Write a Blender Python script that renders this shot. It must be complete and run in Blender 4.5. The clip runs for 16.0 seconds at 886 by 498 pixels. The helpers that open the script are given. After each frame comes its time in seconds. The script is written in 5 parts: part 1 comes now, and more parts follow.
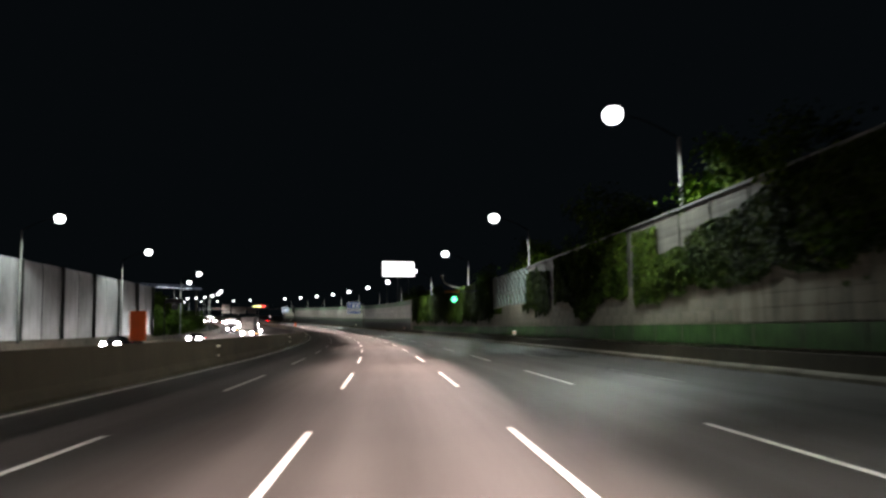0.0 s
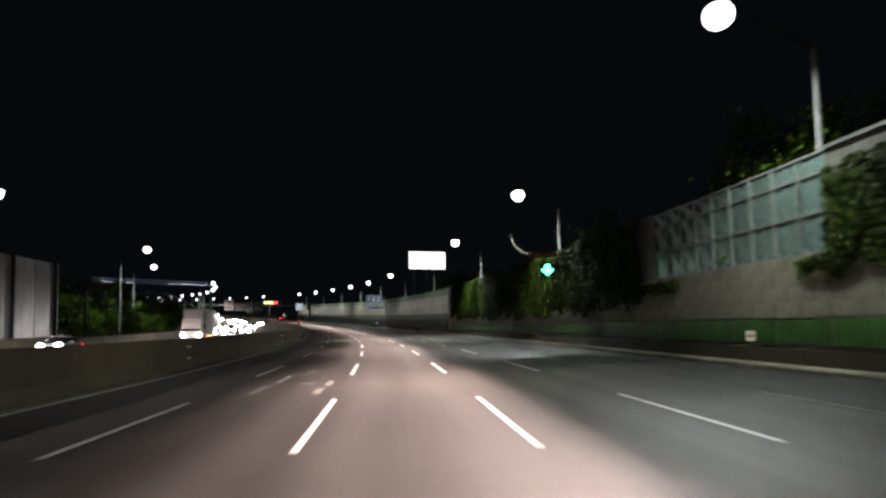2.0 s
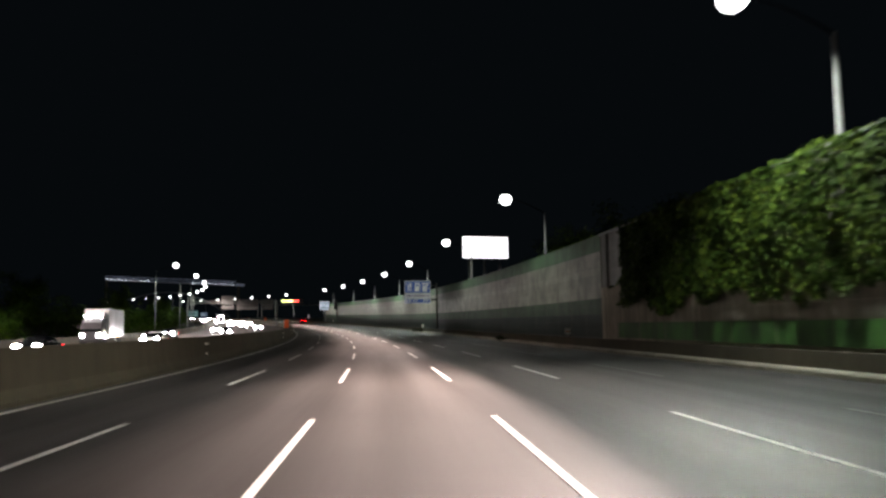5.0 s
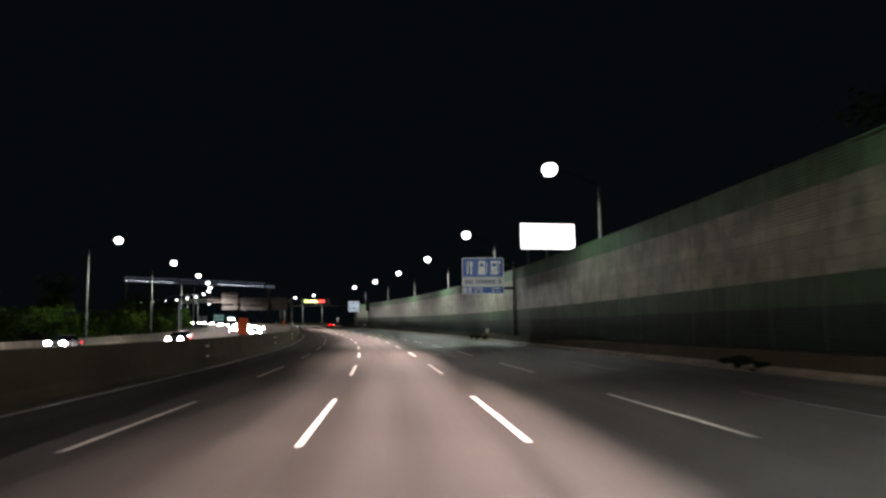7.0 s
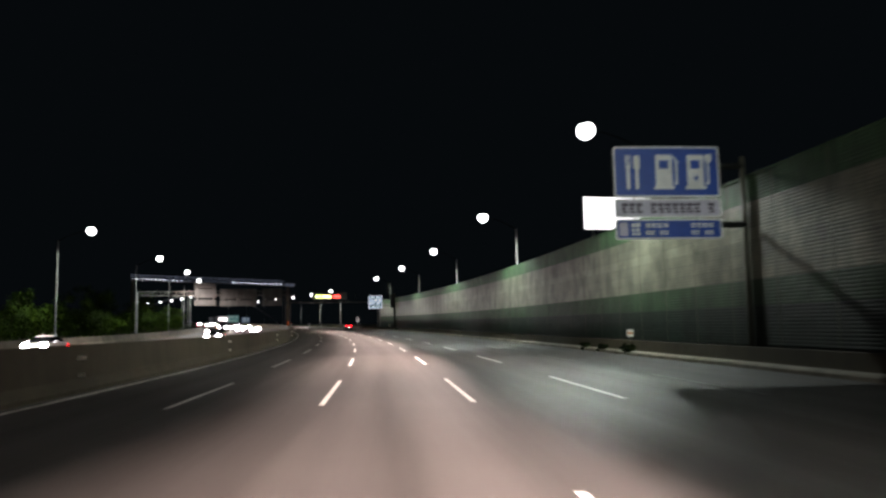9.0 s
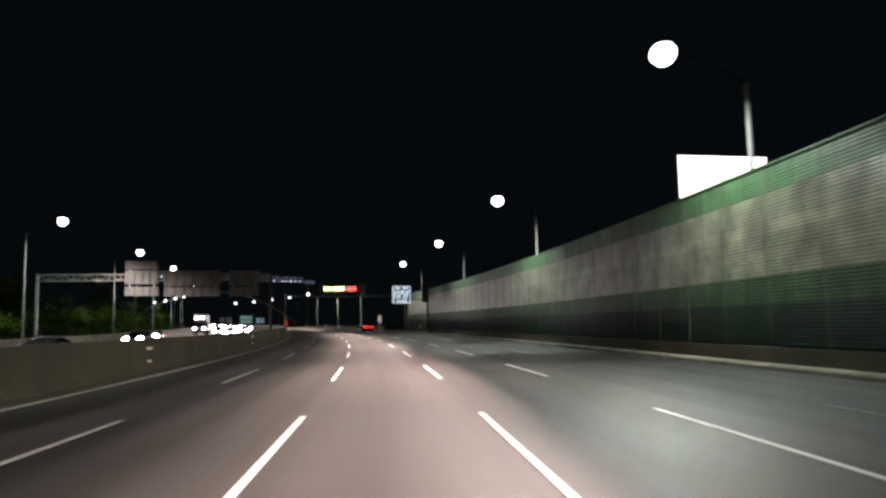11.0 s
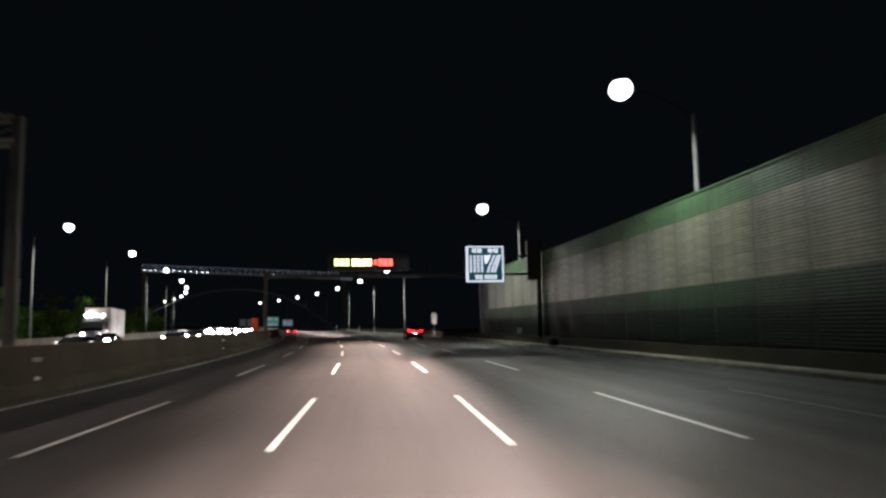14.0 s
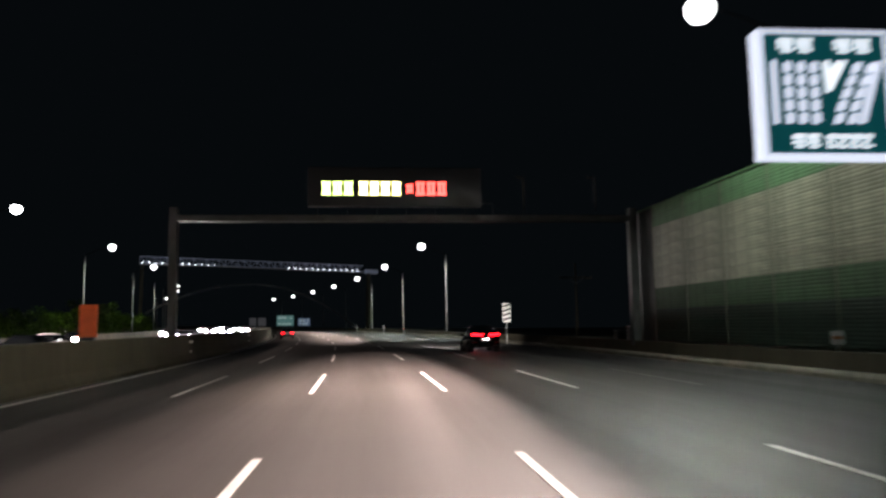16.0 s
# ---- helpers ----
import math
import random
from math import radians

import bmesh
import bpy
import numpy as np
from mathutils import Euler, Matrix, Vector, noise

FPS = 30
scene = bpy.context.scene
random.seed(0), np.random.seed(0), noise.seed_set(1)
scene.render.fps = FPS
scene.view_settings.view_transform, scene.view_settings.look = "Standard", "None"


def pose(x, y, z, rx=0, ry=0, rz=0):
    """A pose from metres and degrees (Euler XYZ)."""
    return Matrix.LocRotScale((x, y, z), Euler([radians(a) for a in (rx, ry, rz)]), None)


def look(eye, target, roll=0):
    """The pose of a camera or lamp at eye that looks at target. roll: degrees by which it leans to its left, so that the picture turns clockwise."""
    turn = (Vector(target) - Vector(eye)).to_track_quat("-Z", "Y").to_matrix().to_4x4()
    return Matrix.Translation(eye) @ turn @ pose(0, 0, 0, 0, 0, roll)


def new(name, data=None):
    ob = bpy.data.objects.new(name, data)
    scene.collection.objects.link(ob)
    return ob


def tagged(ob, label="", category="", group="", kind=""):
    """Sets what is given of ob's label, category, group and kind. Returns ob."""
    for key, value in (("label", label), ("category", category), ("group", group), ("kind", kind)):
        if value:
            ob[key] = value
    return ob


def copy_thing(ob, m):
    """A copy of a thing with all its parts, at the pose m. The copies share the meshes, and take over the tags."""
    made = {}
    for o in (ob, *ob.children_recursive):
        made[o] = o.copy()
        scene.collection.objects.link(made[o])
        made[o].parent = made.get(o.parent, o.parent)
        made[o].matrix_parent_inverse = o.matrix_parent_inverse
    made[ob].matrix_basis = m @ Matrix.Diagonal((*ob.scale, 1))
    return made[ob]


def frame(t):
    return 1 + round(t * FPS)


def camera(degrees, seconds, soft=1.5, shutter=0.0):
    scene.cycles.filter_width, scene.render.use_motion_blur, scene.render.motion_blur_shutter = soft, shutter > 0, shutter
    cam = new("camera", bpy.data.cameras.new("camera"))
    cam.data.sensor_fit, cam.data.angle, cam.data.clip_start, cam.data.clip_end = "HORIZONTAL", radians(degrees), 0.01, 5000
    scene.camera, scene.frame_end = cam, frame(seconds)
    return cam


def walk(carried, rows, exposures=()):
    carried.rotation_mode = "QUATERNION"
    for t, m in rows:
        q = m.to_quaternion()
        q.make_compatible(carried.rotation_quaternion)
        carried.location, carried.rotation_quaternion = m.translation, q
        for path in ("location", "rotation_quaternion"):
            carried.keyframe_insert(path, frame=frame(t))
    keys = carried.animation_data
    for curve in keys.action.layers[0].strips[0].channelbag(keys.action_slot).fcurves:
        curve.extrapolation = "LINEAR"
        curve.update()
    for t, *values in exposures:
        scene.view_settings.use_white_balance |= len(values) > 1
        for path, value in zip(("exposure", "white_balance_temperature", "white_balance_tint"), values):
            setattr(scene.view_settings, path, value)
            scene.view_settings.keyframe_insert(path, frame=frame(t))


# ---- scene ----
cam = camera(55.76, 16.0, soft=2.6, shutter=0.42)
PATH = [
    (0.0, pose(-0.286, 4.876, 1.789, 95.537, 0.824, -2.929)),
    (0.5, pose(-0.363, 18.264, 1.798, 95.529, 0.898, -2.494)),
    (1.0, pose(-0.571, 31.679, 1.815, 95.488, 0.945, -1.991)),
    (1.5, pose(-0.894, 45.150, 1.842, 95.458, 0.879, -1.706)),
    (2.0, pose(-1.327, 58.756, 1.880, 95.507, 0.923, -1.083)),
    (2.5, pose(-1.860, 72.683, 1.929, 95.469, 0.977, -0.726)),
    (3.0, pose(-2.485, 86.620, 1.989, 95.586, 0.936, -0.178)),
    (3.5, pose(-3.217, 100.641, 2.062, 95.712, 1.030, 0.443)),
    (4.0, pose(-4.097, 115.089, 2.150, 95.749, 0.916, 0.876)),
    (4.5, pose(-5.155, 129.233, 2.250, 95.792, 0.898, 1.441)),
    (5.0, pose(-6.332, 143.073, 2.361, 95.838, 0.880, 2.023)),
    (5.5, pose(-7.636, 156.710, 2.485, 95.884, 0.863, 2.626)),
    (6.0, pose(-9.077, 170.242, 2.622, 95.932, 0.845, 3.251)),
    (6.5, pose(-10.673, 183.769, 2.774, 95.983, 0.827, 3.902)),
    (7.0, pose(-12.444, 197.285, 2.941, 96.238, 0.807, 4.798)),
    (7.5, pose(-14.314, 210.542, 3.121, 96.181, 0.921, 5.085)),
    (8.0, pose(-16.293, 223.706, 3.314, 96.170, 0.892, 5.664)),
    (8.5, pose(-18.371, 236.852, 3.521, 96.191, 0.951, 6.048)),
    (9.0, pose(-20.563, 249.880, 3.742, 96.353, 1.029, 6.827)),
    (9.5, pose(-22.868, 262.799, 3.976, 96.437, 1.048, 7.437)),
    (10.0, pose(-25.289, 275.568, 4.222, 96.452, 1.033, 7.883)),
    (10.5, pose(-27.801, 288.191, 4.479, 96.466, 1.018, 8.320)),
    (11.0, pose(-30.411, 300.708, 4.748, 96.476, 1.003, 8.770)),
    (11.5, pose(-33.129, 313.158, 5.028, 96.480, 0.989, 9.235)),
    (12.0, pose(-35.967, 325.582, 5.320, 96.481, 0.974, 9.717)),
    (12.5, pose(-38.982, 337.964, 5.621, 96.639, 1.028, 10.834)),
    (13.0, pose(-42.052, 350.034, 5.924, 96.629, 0.994, 11.024)),
    (13.5, pose(-45.224, 362.053, 6.235, 96.726, 1.007, 11.627)),
    (14.0, pose(-48.527, 374.135, 6.555, 96.732, 0.985, 11.949)),
    (14.5, pose(-51.959, 386.188, 6.882, 96.756, 1.005, 12.436)),
    (15.0, pose(-55.529, 398.186, 7.214, 96.766, 1.012, 12.967)),
    (15.5, pose(-59.226, 410.047, 7.548, 96.690, 1.022, 13.448)),
    (16.0, pose(-63.058, 421.818, 7.887, 96.737, 0.982, 13.818)),
]
walk(cam, PATH)

BEND = [0.5544, 0.5890, 0.8476, 0.6908, 0.8730, 0.8298, 0.8705, 0.8708]   # turn to the left, per km, at knots along the road
RISE = [0.0460, 0.0583, 0.0813, 0.0853, 0.0396, 0.0192, 0.0058, 0.0040]
KNOTS = np.linspace(-20, 680, 8)


# ---- the road's own coordinates: s along it, l to the right, z above it ----
STEP = 2.0
S_GRID = np.arange(-240.0, 1500.0, STEP)
_k = np.interp(S_GRID, KNOTS, BEND) / 1000
_r = np.where(S_GRID < 720, np.interp(S_GRID, KNOTS, RISE) / 1000, 0.0)
_i0 = int(np.searchsorted(S_GRID, 0.0))
TURN = np.cumsum(_k) * STEP
TURN -= TURN[_i0]
GRADE = np.cumsum(_r) * STEP
GRADE -= GRADE[_i0]
ROAD_X = np.cumsum(-np.sin(TURN)) * STEP
ROAD_Y = np.cumsum(np.cos(TURN)) * STEP
ROAD_Z = np.cumsum(GRADE) * STEP
for _a in (ROAD_X, ROAD_Y, ROAD_Z):
    _a -= _a[_i0]


def along(s, table):
    return np.interp(s, S_GRID, table)


def on_road(s, l=0.0, z=0.0):
    a = along(s, TURN)
    return Vector((along(s, ROAD_X) + l * math.cos(a), along(s, ROAD_Y) + l * math.sin(a), along(s, ROAD_Z) + z))


def spot(s, l=0.0, z=0.0, turn=0.0):
    """The pose of a thing that stands on the road: x to the right, y along it."""
    return Matrix.Translation(on_road(s, l, z)) @ Matrix.Rotation(along(s, TURN) + radians(turn), 4, "Z")


# ---- night sky and lamps ----
world = bpy.data.worlds.new("night")
scene.world = world
world.use_nodes = True
world.node_tree.nodes["Background"].inputs["Color"].default_value = (0.55, 0.8, 1.0, 1)
world.node_tree.nodes["Background"].inputs["Strength"].default_value = 0.0034
scene.view_settings.exposure = 0.0
LANE_POWER = 110000.0
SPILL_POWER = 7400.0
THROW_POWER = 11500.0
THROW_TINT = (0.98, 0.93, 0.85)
# headlight pink, used for the lane spots at the lamp heads
LANE_TINT = (1.0, 0.775, 0.70)
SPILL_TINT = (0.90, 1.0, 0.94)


# ---- materials ----
def rgba(c):
    return (c[0], c[1], c[2], 1.0)


class Nodes:
    def __init__(self, name):
        self.mat = bpy.data.materials.new(name)
        self.mat.use_nodes = True
        self.tree = self.mat.node_tree
        self.bsdf = self.tree.nodes["Principled BSDF"]

    def add(self, kind, **values):
        node = self.tree.nodes.new(kind)
        for key, value in values.items():
            if key in node.inputs:
                node.inputs[key].default_value = value
        return node

    def link(self, a, out, b, into):
        self.tree.links.new(a.outputs[out], b.inputs[into])

    def coords(self, kind="Object", scale=(1, 1, 1)):
        source = self.add("ShaderNodeTexCoord")
        mapping = self.add("ShaderNodeMapping")
        mapping.inputs["Scale"].default_value = scale
        self.link(source, kind, mapping, "Vector")
        return mapping

    def noise(self, at, scale, detail=4.0, rough=0.6):
        node = self.add("ShaderNodeTexNoise", Scale=scale, Detail=detail, Roughness=rough)
        self.link(at, "Vector", node, "Vector")
        return node

    def ramp(self, source, out, stops):
        node = self.add("ShaderNodeValToRGB")
        items = node.color_ramp.elements
        while len(items) < len(stops):
            items.new(0.5)
        for item, (place, colour) in zip(items, stops):
            item.position, item.color = place, rgba(colour)
        self.link(source, out, node, "Fac")
        return node

    def mix(self, kind, a, b, fac=1.0):
        node = self.tree.nodes.new("ShaderNodeMix")
        node.data_type, node.blend_type = "RGBA", kind
        node.inputs[0].default_value = fac
        for socket, value in ((node.inputs[6], a), (node.inputs[7], b)):
            if isinstance(value, tuple):
                socket.default_value = rgba(value)
            else:
                self.tree.links.new(value.outputs[2] if value.type == "MIX" else value.outputs[0], socket)
        return node

    def colour(self, node):
        self.tree.links.new(node.outputs[2] if node.type == "MIX" else node.outputs[0], self.bsdf.inputs["Base Color"])

    def bump(self, source, out, strength, distance):
        node = self.add("ShaderNodeBump", Strength=strength, Distance=distance)
        self.link(source, out, node, "Height")
        self.link(node, "Normal", self.bsdf, "Normal")


def surface(name, base, rough=0.7, metal=0.0, vary=0.25, coarse=0.6, fine=14.0, bump=0.3, depth=0.01, space="Object",
            streak=0.0, random_tone=0.0, coat=0.0, stretch=(1, 1, 1)):
    """A plain worn surface: stains at a coarse scale, grain at a fine one."""
    n = Nodes(name)
    at = n.coords(space, stretch)
    big, small = n.noise(at, coarse, 3.0), n.noise(at, fine, 5.0)
    lo, hi = tuple(c * (1 - vary) for c in base), tuple(min(1, c * (1 + vary)) for c in base)
    tone = n.ramp(big, "Fac", [(0.32, lo), (0.68, hi)])
    grain = n.ramp(small, "Fac", [(0.3, (1 - vary * 0.7,) * 3), (0.7, (1, 1, 1))])
    mixed = n.mix("MULTIPLY", tone, grain)
    if streak:
        run = n.coords(space, (1.3, 1.3, 0.07))
        lines = n.noise(run, 2.2, 4.0)
        dirt = n.ramp(lines, "Fac", [(0.36, (1 - streak,) * 3), (0.6, (1, 1, 1))])
        mixed = n.mix("MULTIPLY", mixed, dirt)
    if random_tone:
        info = n.add("ShaderNodeObjectInfo")
        shift = n.ramp(info, "Random", [(0, (1 - random_tone,) * 3), (1, (1, 1, 1))])
        mixed = n.mix("MULTIPLY", mixed, shift)
    n.colour(mixed)
    rough_ramp = n.ramp(small, "Fac", [(0.3, (max(0.02, rough - 0.1),) * 3), (0.7, (min(1, rough + 0.1),) * 3)])
    n.link(rough_ramp, "Color", n.bsdf, "Roughness")
    n.bsdf.inputs["Metallic"].default_value = metal
    n.bsdf.inputs["Coat Weight"].default_value = coat
    if bump:
        n.bump(small, "Fac", bump, depth)
    return n.mat


def glowing(name, colour, strength):
    n = Nodes(name)
    n.bsdf.inputs["Base Color"].default_value = rgba(colour)
    n.bsdf.inputs["Emission Color"].default_value = rgba(colour)
    n.bsdf.inputs["Emission Strength"].default_value = strength
    n.bsdf.inputs["Roughness"].default_value = 0.4
    return n.mat


def asphalt_material():
    """Lanes worn by wheels, with long stains, joints and grit; UV holds metres across and along."""
    n = Nodes("asphalt")
    source = n.add("ShaderNodeUVMap")
    long_map, grit_map = n.add("ShaderNodeMapping"), n.add("ShaderNodeMapping")
    long_map.inputs["Scale"].default_value = (1.0, 0.035, 1.0)
    for m in (long_map, grit_map):
        n.link(source, "UV", m, "Vector")
    long_noise = n.noise(long_map, 0.9, 5.0)
    patch = n.noise(grit_map, 0.11, 4.0)
    grit = n.noise(grit_map, 26.0, 6.0, 0.7)
    split = n.add("ShaderNodeSeparateXYZ")
    n.link(source, "UV", split, "Vector")
    wave = n.add("ShaderNodeMath")
    wave.operation = "MULTIPLY"
    wave.inputs[1].default_value = 2 * math.pi / 1.8
    n.link(split, "X", wave, 0)
    track = n.add("ShaderNodeMath")
    track.operation = "COSINE"
    n.link(wave, 0, track, 0)
    half = n.add("ShaderNodeMath")
    half.operation = "MULTIPLY_ADD"
    half.inputs[1].default_value, half.inputs[2].default_value = 0.5, 0.5
    n.link(track, 0, half, 0)
    wheel = n.ramp(half, 0, [(0.0, (1.0, 1.0, 1.0)), (1.0, (0.80, 0.79, 0.78))])
    tone = n.ramp(long_noise, "Fac", [(0.3, (0.064, 0.057, 0.054)), (0.7, (0.094, 0.085, 0.080))])
    stain = n.ramp(patch, "Fac", [(0.35, (0.78, 0.78, 0.79)), (0.6, (1, 1, 1))])
    speck = n.ramp(grit, "Fac", [(0.3, (0.72, 0.72, 0.72)), (0.72, (1.12, 1.12, 1.12))])
    n.colour(n.mix("MULTIPLY", n.mix("MULTIPLY", n.mix("MULTIPLY", tone, wheel), stain), speck))
    gloss = n.ramp(long_noise, "Fac", [(0.3, (0.50,) * 3), (0.7, (0.66,) * 3)])
    n.link(gloss, "Color", n.bsdf, "Roughness")
    n.bsdf.inputs["Specular IOR Level"].default_value = 0.36
    n.bump(grit, "Fac", 0.35, 0.006)
    return n.mat


M = {}
M["asphalt"] = asphalt_material()
M["paint"] = surface("road_paint", (0.76, 0.745, 0.71), 0.6, vary=0.13, coarse=1.2, fine=30, bump=0.2, depth=0.003)
M["faded"] = surface("faded_road_paint", (0.26, 0.25, 0.24), 0.7, vary=0.35, coarse=1.5, fine=25, bump=0.2, depth=0.003)
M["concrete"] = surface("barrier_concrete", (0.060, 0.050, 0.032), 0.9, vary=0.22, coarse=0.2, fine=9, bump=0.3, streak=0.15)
M["kerb"] = surface("kerb_concrete", (0.24, 0.215, 0.17), 0.85, vary=0.25, coarse=0.4, fine=8, bump=0.3, streak=0.2)
M["masonry"] = surface("wall_concrete", (0.37, 0.335, 0.26), 0.88, vary=0.3, coarse=0.4, fine=7, bump=0.4, streak=0.45)
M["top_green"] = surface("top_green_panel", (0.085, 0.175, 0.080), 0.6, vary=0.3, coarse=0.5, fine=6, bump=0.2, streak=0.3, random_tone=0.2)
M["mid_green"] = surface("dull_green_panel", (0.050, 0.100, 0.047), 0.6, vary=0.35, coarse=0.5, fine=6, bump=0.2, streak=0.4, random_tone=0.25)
M["green_band"] = surface("green_painted_panel", (0.062, 0.165, 0.034), 0.6, vary=0.45, coarse=0.5, fine=6, bump=0.2, streak=0.35, random_tone=0.25)
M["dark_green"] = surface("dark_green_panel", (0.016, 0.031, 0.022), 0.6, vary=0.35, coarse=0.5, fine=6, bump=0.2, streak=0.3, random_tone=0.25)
M["post_panel"] = surface("olive_post_paint", (0.16, 0.158, 0.115), 0.55, 0.1, vary=0.3, coarse=0.5, fine=6, bump=0.15, streak=0.4)
M["beige_panel"] = surface("grey_beige_panel", (0.255, 0.262, 0.186), 0.45, 0.15, vary=0.45, coarse=0.6, fine=6, bump=0.15, streak=0.16, random_tone=0.2)
M["grey_panel"] = surface("grey_noise_panel", (0.17, 0.163, 0.142), 0.55, 0.1, vary=0.25, coarse=0.4, fine=6, bump=0.15, streak=0.4, random_tone=0.2)
M["steel"] = surface("galvanised_steel", (0.48, 0.48, 0.47), 0.42, 0.75, vary=0.2, coarse=1.5, fine=18, bump=0.1)
M["pale_steel"] = surface("weathered_pale_steel", (0.24, 0.26, 0.24), 0.6, 0.2, vary=0.3, coarse=1.2, fine=14, bump=0.1, streak=0.3)
M["sign_back"] = surface("dull_sign_back", (0.145, 0.15, 0.15), 0.6, 0.1, vary=0.25, coarse=0.8, fine=10, bump=0.05, streak=0.3)
M["dark_steel"] = surface("dark_painted_steel", (0.03, 0.032, 0.03), 0.5, 0.3, vary=0.25, coarse=1.5, fine=18, bump=0.1)
M["soil"] = surface("dark_soil", (0.05, 0.045, 0.03), 0.95, vary=0.4, coarse=0.05, fine=0.8, bump=0.4, depth=0.1)
M["bark"] = surface("bark", (0.10, 0.075, 0.05), 0.9, vary=0.4, coarse=3, fine=25, bump=0.6, depth=0.02)
M["pale_bark"] = surface("pale_mottled_bark", (0.165, 0.16, 0.14), 0.9, vary=0.5, coarse=7, fine=25, bump=0.6, depth=0.02)
# Near-black in place of shade keeps the lamp arms and housings unlit.
M["near_black"] = surface("weathered_arm_paint", (0.005, 0.005, 0.006), 0.95, vary=0.25, coarse=1.5, fine=18, bump=0.1)
M["near_black"].node_tree.nodes["Principled BSDF"].inputs["Specular IOR Level"].default_value = 0.05
M["pole_paint"] = surface("dull_grey_pole", (0.15, 0.15, 0.14), 0.55, 0.3, vary=0.2, coarse=1.5, fine=18, bump=0.1)
M["gantry_paint"] = surface("dark_gantry_paint", (0.052, 0.054, 0.05), 0.55, 0.2, vary=0.25, coarse=1.5, fine=18, bump=0.1, streak=0.2)
M["lamp_glass"] = glowing("lamp_lens", (0.98, 0.99, 1.0), 6.0)
M["board"] = glowing("lit_board", (1.0, 0.97, 1.0), 2.2)

for key in ("masonry", "concrete", "kerb", "green_band", "mid_green", "dark_green", "top_green", "post_panel", "beige_panel", "grey_panel"):
    M[key].node_tree.nodes["Principled BSDF"].inputs["Specular IOR Level"].default_value = 0.22


def leaf_material(name, base):
    n = Nodes(name)
    geo = n.add("ShaderNodeNewGeometry")
    tone = n.ramp(geo, "Random Per Island", [(0.0, tuple(c * 0.5 for c in base)), (0.6, base), (1.0, (base[0] * 1.9, base[1] * 1.5, base[2]))])
    at = n.coords("Object")
    big = n.noise(at, 0.5, 3.0)
    patch = n.ramp(big, "Fac", [(0.36, (0.28, 0.34, 0.24)), (0.62, (1, 1, 1))])
    n.colour(n.mix("MULTIPLY", tone, patch))
    n.bsdf.inputs["Roughness"].default_value = 0.7
    n.bsdf.inputs["Specular IOR Level"].default_value = 0.06
    return n.mat


M["ivy"] = leaf_material("ivy_leaves", (0.055, 0.092, 0.016))
M["tree_leaf"] = leaf_material("tree_leaves", (0.100, 0.180, 0.022))
M["weed"] = leaf_material("weed_leaves", (0.026, 0.036, 0.014))
M["shrub"] = leaf_material("shrub_leaves", (0.075, 0.140, 0.018))


# ---- mesh helpers ----
def part(name, bm, material, parent=None, label="", smooth=False):
    mesh = bpy.data.meshes.new(name)
    bm.normal_update()
    bm.to_mesh(mesh)
    bm.free()
    mesh.materials.append(material)
    if smooth:
        for poly in mesh.polygons:
            poly.use_smooth = True
    ob = new(name, mesh)
    if parent is not None:
        ob.parent = parent
    if label:
        tagged(ob, label=label)
    return ob


def block(bm, x0, x1, y0, y1, z0, z1, bevel=0.0):
    v = [bm.verts.new(p) for p in ((x0, y0, z0), (x1, y0, z0), (x1, y1, z0), (x0, y1, z0), (x0, y0, z1), (x1, y0, z1), (x1, y1, z1), (x0, y1, z1))]
    faces = [bm.faces.new([v[i] for i in f]) for f in ((3, 2, 1, 0), (4, 5, 6, 7), (0, 1, 5, 4), (1, 2, 6, 5), (2, 3, 7, 6), (3, 0, 4, 7))]
    if bevel:
        edges = {e for f in faces for e in f.edges}
        bmesh.ops.bevel(bm, geom=list(edges), offset=bevel, segments=2, profile=0.6, affect="EDGES")
    return bm


def box(*size, bevel=0.0):
    return block(bmesh.new(), *size, bevel=bevel)


def tube(points, radii, sides=10, bm=None, caps=True):
    """A pipe through points, with a radius at each."""
    bm = bm or bmesh.new()
    pts = [Vector(p) for p in points]
    rings = []
    for i, p in enumerate(pts):
        ahead = (pts[min(i + 1, len(pts) - 1)] - pts[max(i - 1, 0)]).normalized()
        side = ahead.cross(Vector((0, 1, 0) if abs(ahead.y) < 0.9 else (1, 0, 0))).normalized()
        up = side.cross(ahead)
        r = radii[i] if hasattr(radii, "__len__") else radii
        rings.append([bm.verts.new(p + r * (math.cos(k * 2 * math.pi / sides) * side + math.sin(k * 2 * math.pi / sides) * up)) for k in range(sides)])
    for a, b in zip(rings, rings[1:]):
        for k in range(sides):
            bm.faces.new((a[k], a[(k + 1) % sides], b[(k + 1) % sides], b[k]))
    if caps:
        bm.faces.new(list(reversed(rings[0])))
        bm.faces.new(rings[-1])
    return bm


